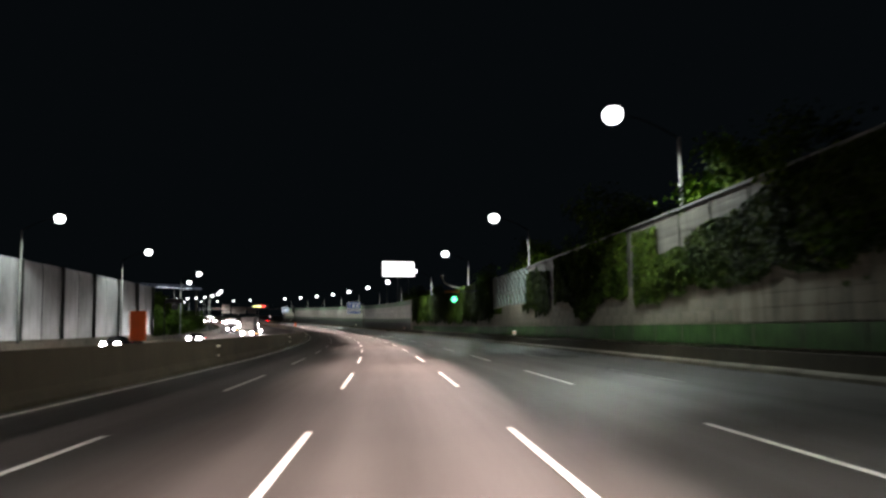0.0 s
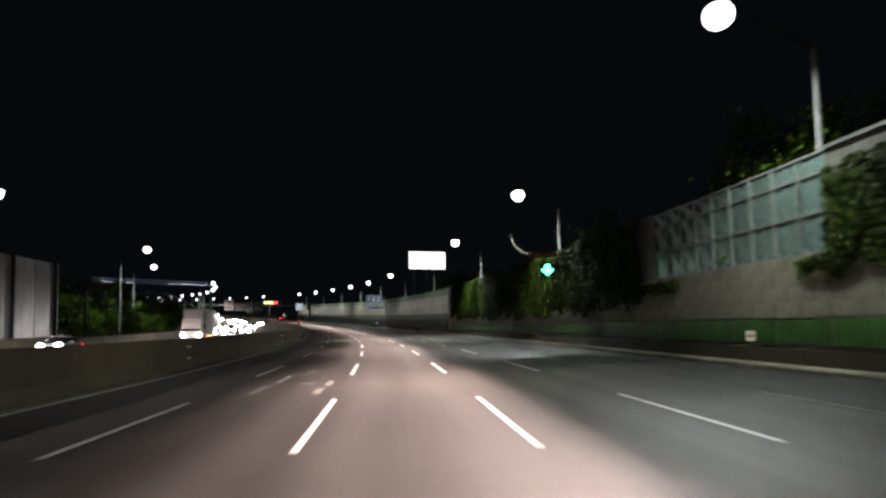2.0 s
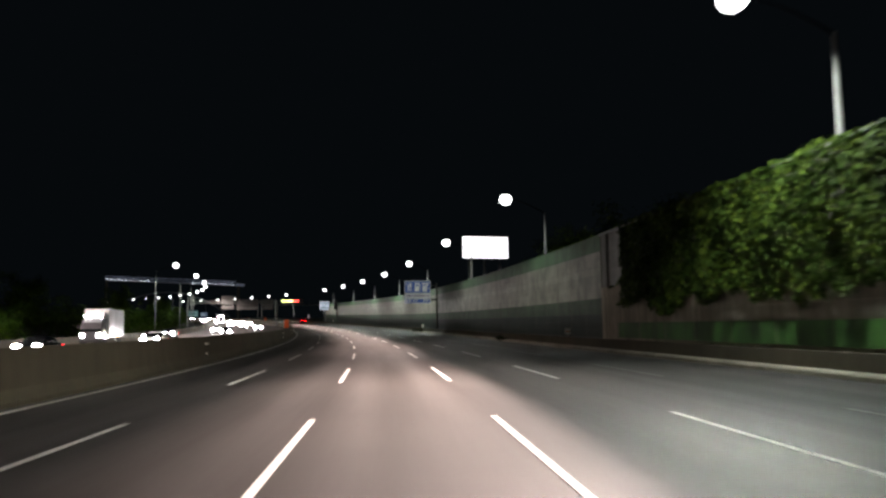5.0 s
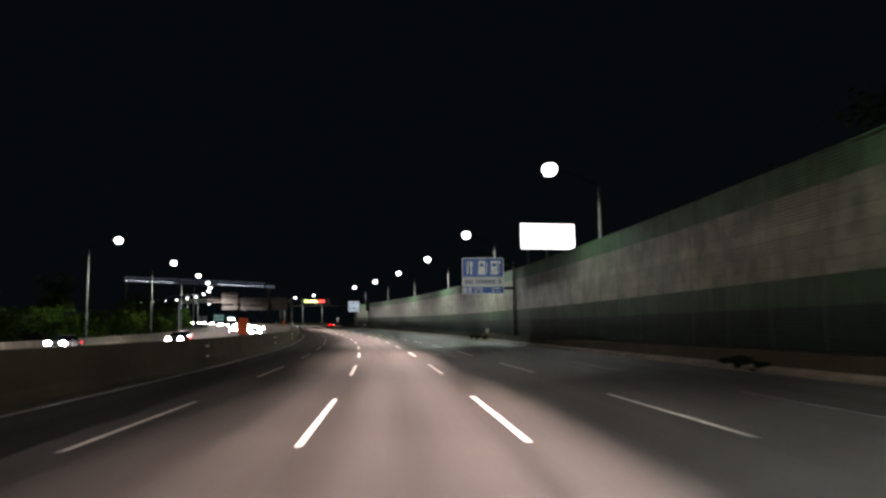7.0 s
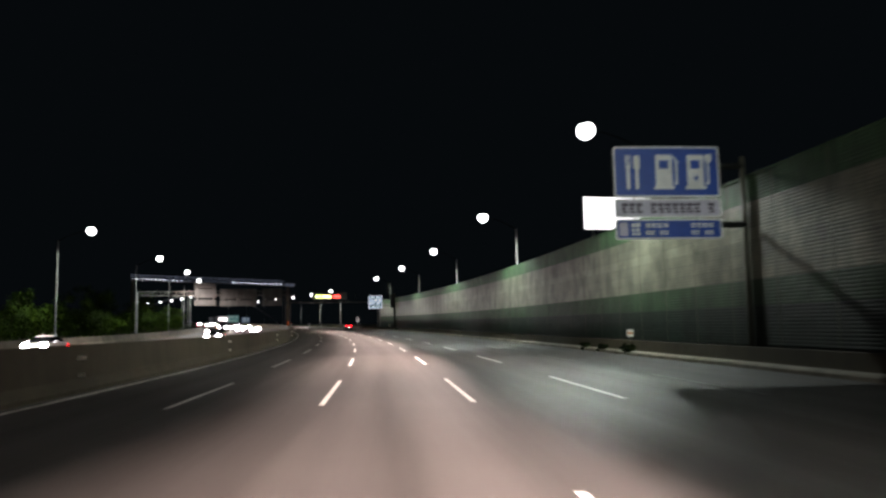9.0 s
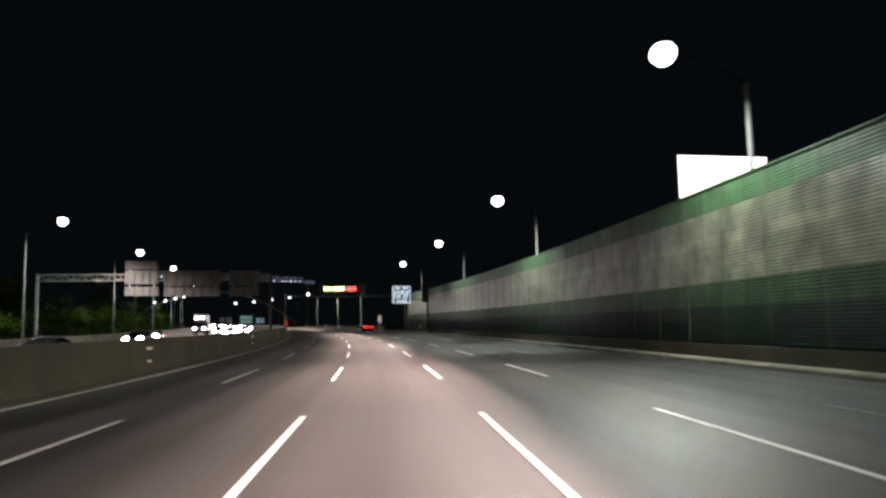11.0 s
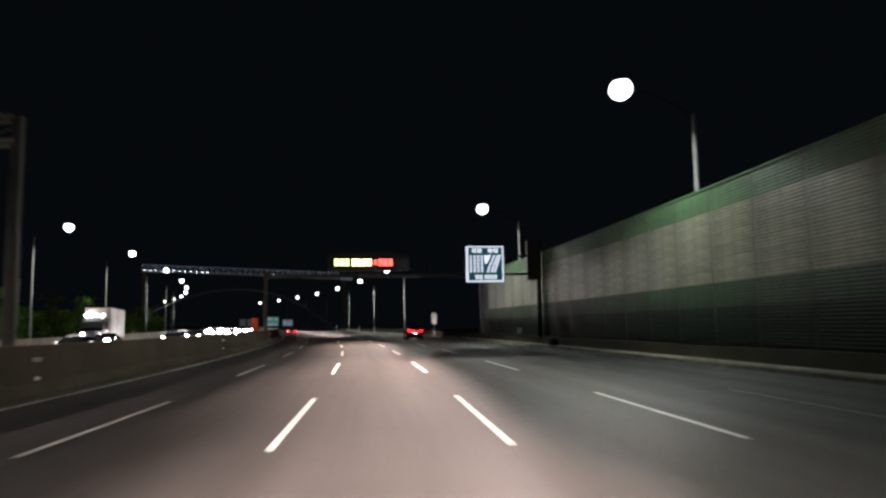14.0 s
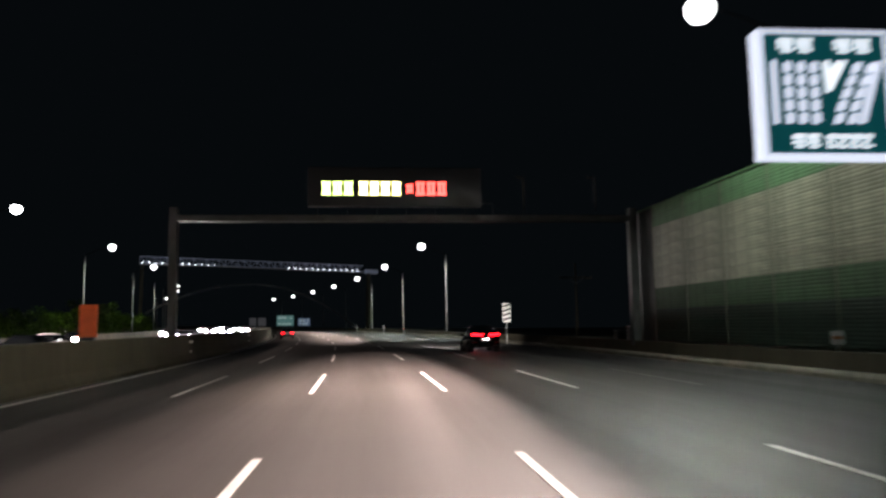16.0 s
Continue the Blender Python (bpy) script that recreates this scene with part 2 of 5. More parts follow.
def sweep(name, s0, s1, profile, material, step=4.0, closed=True, uv=False):
    """A profile of (l, z) corners drawn along the road."""
    count = max(1, int(round((s1 - s0) / step)))
    mesh = bpy.data.meshes.new(name)
    verts, faces, n = [], [], len(profile)
    for i in range(count + 1):
        s = s0 + (s1 - s0) * i / count
        verts += [on_road(s, l, z) for l, z in profile]
    for i in range(count):
        for j in range(n if closed else n - 1):
            a, b = i * n + j, i * n + (j + 1) % n
            faces.append((a, b, b + n, a + n))
    if closed:
        faces += [tuple(reversed(range(n))), tuple(range(count * n, count * n + n))]
    mesh.from_pydata(verts, [], faces)
    if uv:
        layer = mesh.uv_layers.new(name="UVMap")
        for poly in mesh.polygons:
            for loop in poly.loop_indices:
                vertex = mesh.loops[loop].vertex_index
                layer.data[loop].uv = (profile[vertex % n][0], s0 + (s1 - s0) * (vertex // n) / count)
    mesh.materials.append(material)
    fix = bmesh.new()
    fix.from_mesh(mesh)
    bmesh.ops.recalc_face_normals(fix, faces=fix.faces)
    fix.to_mesh(mesh)
    fix.free()
    return new(name, mesh)


# ---- ground and carriageways ----
ground = sweep("ground", -230, 1480, [(-520, -0.4), (-120, -0.4), (-38, -0.25), (-10, -0.12), (15, -0.12), (40, -0.3), (120, -0.4), (520, -0.4)], M["soil"], 20, closed=False)
tagged(ground, "dark bare verge and land beside the motorway", "ground", kind="structure")
road = sweep("road", -230, 1300, [(13.7, -0.1), (13.7, 0.0), (9.0, 0.0), (5.4, 0.0), (1.8, 0.0), (-1.8, 0.0), (-5.4, 0.0), (-9.3, 0.0), (-9.3, -0.1)], M["asphalt"], 4, uv=True)
tagged(road, "worn grey asphalt motorway carriageway with five lanes", "road", kind="structure")
far_road = sweep("road_opposite", -230, 1300, [(-10.2, -0.1), (-10.2, 0.0), (-16, 0.0), (-22, 0.0), (-31.3, 0.0), (-31.3, -0.1)], M["asphalt"], 4, uv=True)
tagged(far_road, "grey asphalt carriageway for oncoming traffic", "road", kind="structure")

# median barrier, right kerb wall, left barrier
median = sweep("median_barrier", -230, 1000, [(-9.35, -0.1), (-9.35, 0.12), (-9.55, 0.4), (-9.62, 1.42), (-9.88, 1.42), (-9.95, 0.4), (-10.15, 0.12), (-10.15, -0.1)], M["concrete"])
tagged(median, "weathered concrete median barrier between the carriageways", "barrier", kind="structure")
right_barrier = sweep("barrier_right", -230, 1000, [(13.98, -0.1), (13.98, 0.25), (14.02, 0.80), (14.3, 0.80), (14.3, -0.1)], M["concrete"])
right_kerb = sweep("kerb_right", -230, 1000, [(13.6, -0.1), (13.6, 0.13), (13.68, 0.19), (13.976, 0.24), (13.976, -0.1)], M["kerb"])
tagged(right_kerb, "low pale concrete kerb along the hard shoulder", "kerb", kind="structure")
tagged(right_barrier, "stained concrete barrier at the foot of the noise wall", "barrier", kind="structure")
left_barrier = sweep("barrier_left", -230, 1000, [(-31.4, -0.1), (-31.4, 0.1), (-31.65, 0.34), (-31.75, 1.0), (-32.05, 1.0), (-32.05, -0.1)], M["kerb"])
tagged(left_barrier, "pale concrete barrier along the oncoming lanes", "barrier", kind="structure")

# lane lines
marks = tagged(new("road_markings"), "white painted lane lines on the asphalt", "road marking", kind="structure")
edge = sweep("edge_line", -200, 900, [(-8.98, 0.004), (-8.98, 0.008), (-8.80, 0.008), (-8.80, 0.004)], M["paint"])
edge.parent = marks
FIRST, PERIOD, DASH = 11.2, 20.0, 8.95
dash_mesh = {}
for line, paint in ((-5.39, "paint"), (-1.8, "paint"), (1.8, "paint"), (5.44, "paint"), (9.05, "faded")):
    for k in range(-3, 40):
        ob = part("dash", box(-0.066, 0.066, 0, DASH, 0.004, 0.009), M[paint], marks) if (paint not in dash_mesh) else new("dash", dash_mesh[paint])
        dash_mesh[paint] = ob.data
        ob.parent = marks
        s = FIRST + PERIOD * k
        ob.matrix_world = spot(s, line) @ Matrix.Rotation((along(s + DASH, TURN) - along(s, TURN)) / 2, 4, "Z") @ Matrix.Rotation(math.atan(along(s + 4, GRADE)), 4, "X")



def worn_mark(points, s, l, turn=0.0):
    """A flat painted shape on the asphalt: corners (x, y)."""
    bm = bmesh.new()
    low = [bm.verts.new((x, y, 0.004)) for x, y in points]
    high = [bm.verts.new((x, y, 0.008)) for x, y in points]
    bm.faces.new(high)
    for i in range(len(points)):
        bm.faces.new((low[i], low[(i + 1) % len(points)], high[(i + 1) % len(points)], high[i]))
    bmesh.ops.recalc_face_normals(bm, faces=bm.faces)
    ob = part("worn_mark", bm, M["worn"], marks, "worn white lane arrow paint")
    ob.matrix_world = spot(s, l, 0.0, turn) @ Matrix.Rotation(math.atan(along(s + 3, GRADE)), 4, "X")


M["worn"] = surface("worn_road_paint", (0.24, 0.23, 0.215), 0.7, vary=0.5, coarse=2.0, fine=12, bump=0.2, depth=0.003)
worn_mark([(-0.12, 0), (0.12, 0), (0.08, 3.2), (-0.5, 5.6), (-0.3, 7.4), (-1.15, 6.6), (-1.0, 4.4), (-0.72, 4.9), (-0.16, 2.8)], 248.6, 4.15)
worn_mark([(0.0, 0), (0.2, 0.2), (0.75, 3.9), (0.2, 4.4), (0.1, 3.7), (0.45, 3.5)], 251.5, 3.75)
for x0, y0, w, h in ((-4.35, 82.5, 0.2, 3.2), (-4.2, 87.2, 0.18, 4.4), (-3.95, 91.8, 0.5, 0.5), (-3.7, 93.6, 0.35, 1.1), (-2.55, 82.2, 0.22, 2.1), (-2.45, 85.4, 0.2, 2.4), (-3.3, 86.4, 0.5, 0.45)):
    worn_mark([(0, 0), (w, 0), (w, h), (0, h)], y0, x0)
worn_mark([(0, 0), (0.35, 0.3), (0.5, 3.0), (0.1, 2.6)], 253.6, 7.3)
# ---- noise wall beside our lanes: masonry with panels and ivy, then louvred panels ----
def louvre(length, height, ridges, material, name="panel"):
    """A panel with proud horizontal ribs; x 0 is its face, y along it."""
    bm = bmesh.new()
    rows = []
    for i in range(ridges):
        z0, dz = height * i / ridges, height / ridges
        rows += [(0.0, z0 + 0.004), (-0.009, z0 + dz * 0.3), (-0.009, z0 + dz * 0.7), (0.0, z0 + dz - 0.004)]
    left = [bm.verts.new((x, 0.014, z)) for x, z in rows]
    right = [bm.verts.new((x, length - 0.014, z)) for x, z in rows]
    for i in range(len(rows) - 1):
        bm.faces.new((left[i], right[i], right[i + 1], left[i + 1]))
    return part(name, bm, material)


def tiles_along(parent, s0, s1, length, bands, l, split):
    """Rows of panels along the wall; those between the two places in split are objects, the rest one mesh a band."""
    for z0, height, ridges, material, kind in bands:
        pattern = louvre(length, height, ridges, M[material], kind)
        pattern.parent = parent
        used, rest, rest_faces = False, [], []
        base = [v.co.copy() for v in pattern.data.vertices]
        polys = [tuple(p.vertices) for p in pattern.data.polygons]
        count = int((s1 - s0) / length + 0.01)
        for i in range(count):
            s = s0 + i * length
            m = spot(s, l, z0) @ Matrix.Rotation((along(s + length, TURN) - along(s, TURN)) / 2, 4, "Z") @ Matrix.Rotation(math.atan(along(s + length / 2, GRADE)), 4, "X")
            if split[0] <= s < split[1]:
                if used:
                    ob = new(kind, pattern.data)
                    ob.parent = parent
                else:
                    ob, used = pattern, True
                ob.matrix_world = m
            else:
                k = len(rest)
                rest += [m @ v for v in base]
                rest_faces += [tuple(v + k for v in p) for p in polys]
        if rest:
            mesh = bpy.data.meshes.new(kind + "_row")
            mesh.from_pydata(rest, [], rest_faces)
            mesh.materials.append(M[material])
            ob = tagged(new(kind + "_row", mesh), kind="stuff")
            ob.parent = parent
        if not used:
            bpy.data.objects.remove(pattern)


def posts_along(parent, s0, s1, gap, l, z0, z1, size, material, name="post"):
    data = None
    count = int((s1 - s0) / gap + 0.01)
    for i in range(count + 1):
        if data is None:
            ob = part(name, box(-size, size, -size * 0.8, size * 0.8, 0, z1 - z0, bevel=0.01), M[material], parent)
            data = ob.data
        else:
            ob = new(name, data)
            ob.parent = parent
        ob.matrix_world = spot(s0 + i * gap, l, z0)


core_a = tagged(sweep("wall_right", -230, 197.5, [(14.5, -0.1), (14.5, 4.1), (14.95, 4.1), (14.95, -0.1)], M["masonry"]),
                "stained concrete wall with green band and grey panels under ivy", "noise wall", kind="structure")
GLASS_FROM, GLASS_TO = 86.0, 104.0
for s0, s1 in ((-230, GLASS_FROM), (GLASS_TO, 197.5)):
    upper = sweep("upper_panel_backing", s0, s1, [(14.56, 4.1), (14.56, 7.6), (14.75, 7.6), (14.75, 4.1)], M["grey_panel"])
    upper.parent = core_a
    cap = sweep("cap_rail", s0, s1, [(14.42, 7.6), (14.42, 7.72), (14.82, 7.72), (14.82, 7.6)], M["pole_paint"])
    cap.parent = core_a
tiles_along(core_a, -30, 86, 4.0, [(4.12, 1.14, 3, "grey_panel", "panel"), (5.28, 1.14, 3, "grey_panel", "panel"), (6.44, 1.14, 3, "grey_panel", "panel")], 14.55, (16, 86))
tiles_along(core_a, 104, 196, 4.0, [(4.12, 1.14, 3, "grey_panel", "panel"), (5.28, 1.14, 3, "grey_panel", "panel"), (6.44, 1.14, 3, "grey_panel", "panel")], 14.55, (172, 196))
tiles_along(core_a, -30, 197.5, 4.0, [(0.92, 0.92, 1, "green_band", "green_panel")], 14.46, (18, 140))
posts_along(core_a, -30, 82, 4.0, 14.53, 4.1, 7.6, 0.05, "grey_panel")
posts_along(core_a, 108, 196, 4.0, 14.5, 4.1, 7.6, 0.05, "grey_panel")


def courses(parent, s0, s1, split):
    """Courses of concrete blocks, each a little proud or set back."""
    rng = random.Random(4)
    shapes = []
    for k in range(4):
        bm = box(-0.03 - 0.007 * k, 0.05, 0.008, 1.992, 0.006, 0.554, bevel=0.008)
        shapes.append(part("block", bm, M["masonry"], parent))
    free = list(shapes)
    rest, faces = [], []
    for row in range(4):
        for i in range(int((s1 - s0) / 2)):
            s, k = s0 + 2 * i + (row % 2), rng.randrange(4)
            m = spot(s, 14.5, 1.9 + 0.56 * row) @ Matrix.Rotation(math.atan(along(s, GRADE)), 4, "X")
            if split[0] <= s < split[1]:
                if shapes[k] in free:
                    ob = shapes[k]
                    free.remove(ob)
                else:
                    ob = new("block", shapes[k].data)
                    ob.parent = parent
                ob.matrix_world = m
            else:
                n = len(rest)
                rest += [m @ Vector(c) for c in ((-0.04, 0.02, 0.015), (-0.04, 1.98, 0.015), (-0.04, 1.98, 0.545), (-0.04, 0.02, 0.545), (0.02, 0.02, 0.56), (0.02, 1.98, 0.56))]
                faces += [(n, n + 1, n + 2, n + 3), (n + 3, n + 2, n + 5, n + 4)]
    mesh = bpy.data.meshes.new("block_rows")
    mesh.from_pydata(rest, [], faces)
    mesh.materials.append(M["masonry"])
    tagged(new("block_rows", mesh), kind="stuff").parent = parent


courses(core_a, -30, 196, (40, 112))

# see-through stretch on top of the wall
def pane_material():
    n = Nodes("clear_pane")
    n.bsdf.inputs["Base Color"].default_value = (0.17, 0.23, 0.215, 1)
    n.bsdf.inputs["Roughness"].default_value = 0.22
    n.bsdf.inputs["Transmission Weight"].default_value = 0.5
    n.bsdf.inputs["IOR"].default_value = 1.2
    at = n.coords("Object")
    dust = n.noise(at, 1.4, 4.0)
    n.link(n.ramp(dust, "Fac", [(0.3, (0.12,) * 3), (0.7, (0.4,) * 3)]), "Color", n.bsdf, "Roughness")
    return n.mat


M["pane"] = pane_material()
pane_data, rail_data, post_data = None, None, None
for i in range(9):
    s = GLASS_FROM + 2.0 * i
    for name, bm, m, z in (("pane", box(-0.01, 0.01, 0.06, 1.94, 0.0, 1.3), "pane", 4.2), ("pane", None, "pane", 5.6), ("pane", None, "pane", 6.95)):
        if pane_data is None:
            ob = part("pane", bm, M["pane"], core_a)
            pane_data = ob.data
        else:
            if bm:
                bm.free()
            ob = new("pane", pane_data)
            ob.parent = core_a
        ob.matrix_world = spot(s, 14.62, z) @ Matrix.Diagonal((1, 1, 1.0 if z < 6.9 else 0.48, 1))
        ob.visible_shadow = False
    for z in (4.1, 5.5, 6.86, 7.58):
        if rail_data is None:
            ob = part("rail", box(-0.06, 0.06, 0, 2.02, 0, 0.1, bevel=0.015), M["pale_steel"], core_a)
            rail_data = ob.data
        else:
            ob = new("rail", rail_data)
            ob.parent = core_a
        ob.matrix_world = spot(s, 14.6, z)
posts_along(core_a, GLASS_FROM, GLASS_TO, 2.0, 14.6, 4.1, 7.7, 0.09, "pale_steel")

core_b = tagged(sweep("wall_right_louvred", 197.5, 472, [(14.56, -0.1), (14.56, 7.62), (14.8, 7.62), (14.8, -0.1)], M["dark_steel"]),
                "tall noise wall of beige louvred panels between green bands", "noise wall", kind="structure")
H_ROW = 0.523
bands = []
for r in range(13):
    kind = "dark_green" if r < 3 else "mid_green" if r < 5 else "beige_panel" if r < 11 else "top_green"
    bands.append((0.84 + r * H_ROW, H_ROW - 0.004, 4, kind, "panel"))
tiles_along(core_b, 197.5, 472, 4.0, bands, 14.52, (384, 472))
posts_along(core_b, 197.5, 472, 4.0, 14.55, 0.8, 7.66, 0.035, "post_panel")
sweep("cap", 197.5, 472, [(14.46, 7.62), (14.46, 7.7), (14.84, 7.7), (14.84, 7.62)], M["top_green"]).parent = core_b

# far wall beside the oncoming lanes: tall pale sheets between posts on a concrete base
wall_l = tagged(sweep("wall_left", -230, 160, [(-36.4, -0.2), (-36.4, 1.1), (-36.9, 1.1), (-36.9, -0.2)], M["kerb"]),
                "tall pale grey noise wall of wide metal sheets", "noise wall", kind="structure")
def bowed_sheet(length):
    bm = bmesh.new()
    rows = [[bm.verts.new((0.04 * math.sin(math.pi * j / 6) - 0.5 * max(0, (i / 10 - 0.75)) ** 2 * 4, length * (0.03 + 0.94 * j / 6), 8.4 * i / 10)) for j in range(7)] for i in range(11)]
    for a, b in zip(rows, rows[1:]):
        for j in range(6):
            bm.faces.new((a[j], b[j], b[j + 1], a[j + 1]))
    return bm


M["sheet"] = surface("pale_metal_sheet", (0.55, 0.55, 0.56), 0.4, 0.35, vary=0.2, coarse=0.35, fine=4, bump=0.1, streak=0.3, random_tone=0.25)
sheet_data = None
for i in range(34):
    s = -61 + 6.5 * i
    if sheet_data is None:
        ob = part("sheet", bowed_sheet(6.5), M["sheet"], wall_l, smooth=True)
        sheet_data = ob.data
    else:
        ob = new("sheet", sheet_data)
        ob.parent = wall_l
    ob.matrix_world = spot(s, -36.62, 1.1)
posts_along(wall_l, -61, 160, 13.0, -36.5, 1.1, 9.5, 0.22, "dark_steel")
# ---- street lamps ----
def street_lamp(side, reach, pole_top, head_z):
    """side 1: the arm reaches to +x."""
    root = new("street_lamp")
    part("pole", tube([(0, 0, -0.3), (0, 0, 0.6), (0, 0, 0.65), (0, 0, pole_top)], [0.17, 0.17, 0.13, 0.085], 12), M["pole_paint"], root, smooth=True)
    pts = []
    for i in range(9):
        u = i / 8
        pts.append((side * reach * u, 0, pole_top - 0.05 + (head_z - pole_top + 0.02) * math.sin(u * math.pi / 2)))
    part("arm", tube(pts, [0.05 - 0.02 * i / 8 for i in range(9)], 8), M["near_black"], root, smooth=True)
    head = bmesh.new()
    bmesh.ops.create_uvsphere(head, u_segments=32, v_segments=16, radius=1.0)
    bmesh.ops.transform(head, matrix=Matrix.Translation((side * reach, 0, head_z + 0.34)) @ Matrix.Diagonal((0.52, 0.36, 0.14, 1)), verts=head.verts)
    head_ob = part("lamp_head", head, M["near_black"], root, smooth=True)
    # Lens larger than life: the lamp's glare is put into its size.
    lens = bmesh.new()
    bmesh.ops.create_uvsphere(lens, u_segments=32, v_segments=16, radius=1.0)
    bmesh.ops.transform(lens, matrix=Matrix.Translation((side * reach, 0, head_z - 0.06)) @ Matrix.Diagonal((0.53, 0.52, 0.50, 1)), verts=lens.verts)
    part("lens", lens, M["lamp_glass"], head_ob, "glowing white lamp lens", smooth=True)
    return root


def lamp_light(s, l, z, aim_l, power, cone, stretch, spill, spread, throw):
    # On the right, an added narrow pink spot stands in for the driver's headlights.
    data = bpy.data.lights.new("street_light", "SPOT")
    data.energy, data.color, data.spot_size, data.spot_blend, data.shadow_soft_size = power, LANE_TINT, radians(cone), 1.0, 0.25
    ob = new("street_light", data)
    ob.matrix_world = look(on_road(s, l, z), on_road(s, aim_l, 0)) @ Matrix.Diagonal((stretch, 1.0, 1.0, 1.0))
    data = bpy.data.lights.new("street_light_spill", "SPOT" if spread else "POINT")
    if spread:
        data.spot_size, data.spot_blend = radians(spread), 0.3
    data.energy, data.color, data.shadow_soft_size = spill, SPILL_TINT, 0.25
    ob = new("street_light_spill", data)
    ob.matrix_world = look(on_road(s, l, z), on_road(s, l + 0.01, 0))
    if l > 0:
        # Further added spot that fills in the lanes, on top of the spill.
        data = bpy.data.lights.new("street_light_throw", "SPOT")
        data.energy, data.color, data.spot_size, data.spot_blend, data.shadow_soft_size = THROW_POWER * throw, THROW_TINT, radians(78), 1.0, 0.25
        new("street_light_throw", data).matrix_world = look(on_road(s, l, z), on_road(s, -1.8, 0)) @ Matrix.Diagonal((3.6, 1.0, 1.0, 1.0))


lamp_r = street_lamp(-1, 3.45, 11.5, 12.72)
lamp_l = street_lamp(1, 3.6, 12.0, 13.2)
tagged(lamp_r, "tall galvanised street lamp, lit, behind the noise wall", "street lamp", "street lamps")
tagged(lamp_l, "tall galvanised street lamp, lit, beside the oncoming lanes", "street lamp", "street lamps")
RIGHT_LAMPS = [-77, -36, 5.5, 46.4, 86.9, 128.1, 169.6, 214.7, 254.2, 296.5, 335, 375.5, 415.5, 455.5, 544, 586, 627, 668, 709, 750, 792]
LEFT_LAMPS = [-30, 10, 50, 90.8, 129.8, 184.8, 225.6, 308.4, 351.2, 395, 436, 475.8, 511.5, 552.6, 595.6, 636, 677, 718, 759, 800]
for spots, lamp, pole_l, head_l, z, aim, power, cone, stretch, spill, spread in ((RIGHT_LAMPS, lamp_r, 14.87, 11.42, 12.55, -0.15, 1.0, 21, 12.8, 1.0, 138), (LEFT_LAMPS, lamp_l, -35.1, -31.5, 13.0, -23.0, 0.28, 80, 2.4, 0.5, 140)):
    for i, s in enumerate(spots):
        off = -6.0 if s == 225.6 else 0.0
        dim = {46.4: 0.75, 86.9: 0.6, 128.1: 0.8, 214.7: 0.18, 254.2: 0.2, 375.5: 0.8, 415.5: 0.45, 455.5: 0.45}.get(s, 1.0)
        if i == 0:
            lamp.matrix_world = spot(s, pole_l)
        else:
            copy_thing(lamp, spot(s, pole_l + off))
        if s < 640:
            lamp_light(s, head_l + off, z - 0.5, aim, LANE_POWER * power * (0.7 if s == 214.7 else 1.0), cone, stretch, SPILL_POWER * spill * dim, 148 if s == 296.5 else 152 if s == 455.5 else spread, 0.65 if s > 400 else 0.45 if 80 < s < 130 else 0.7 if s == 296.5 else max(dim, 0.3))


# added spot at the lamp before the service sign, for headlight glow it returns
sign_fill = bpy.data.lights.new("street_light_ahead", "SPOT")
sign_fill.energy, sign_fill.color, sign_fill.shadow_soft_size = 10500.0, SPILL_TINT, 0.25
sign_fill.spot_size, sign_fill.spot_blend = radians(22), 1.0
new("street_light_ahead", sign_fill).matrix_world = look(on_road(254.2, 11.42, 12.05), on_road(283.4, 10.6, 7.0))
# ---- leaves ----
def leaf_mesh(name, places, normals, sizes, material, rng):
    """One folded leaf at each place."""
    count = len(places)
    places, normals = np.asarray(places), np.asarray(normals, dtype=float)
    normals = normals + rng.normal(0, 0.55, normals.shape)
    normals /= np.linalg.norm(normals, axis=1)[:, None]
    down = np.tile((0.0, 0.0, -1.0), (count, 1)) + rng.normal(0, 0.5, (count, 3))
    u = down - normals * (down * normals).sum(1)[:, None]
    u /= np.linalg.norm(u, axis=1)[:, None] + 1e-9
    v = np.cross(normals, u)
    h = np.asarray(sizes)[:, None]
    quad = np.stack([places - u * h * 0.5, places + v * h * 0.42 + normals * h * 0.12, places + u * h * 0.6, places - v * h * 0.42 + normals * h * 0.12], 1).reshape(-1, 3)
    mesh = bpy.data.meshes.new(name)
    mesh.vertices.add(count * 4)
    mesh.vertices.foreach_set("co", quad.astype(np.float32).ravel())
    mesh.loops.add(count * 4)
    mesh.loops.foreach_set("vertex_index", np.arange(count * 4, dtype=np.int32))
    mesh.polygons.add(count)
    mesh.polygons.foreach_set("loop_start", np.arange(0, count * 4, 4, dtype=np.int32))
    mesh.update(calc_edges=True)
    mesh.materials.append(material)
    return mesh


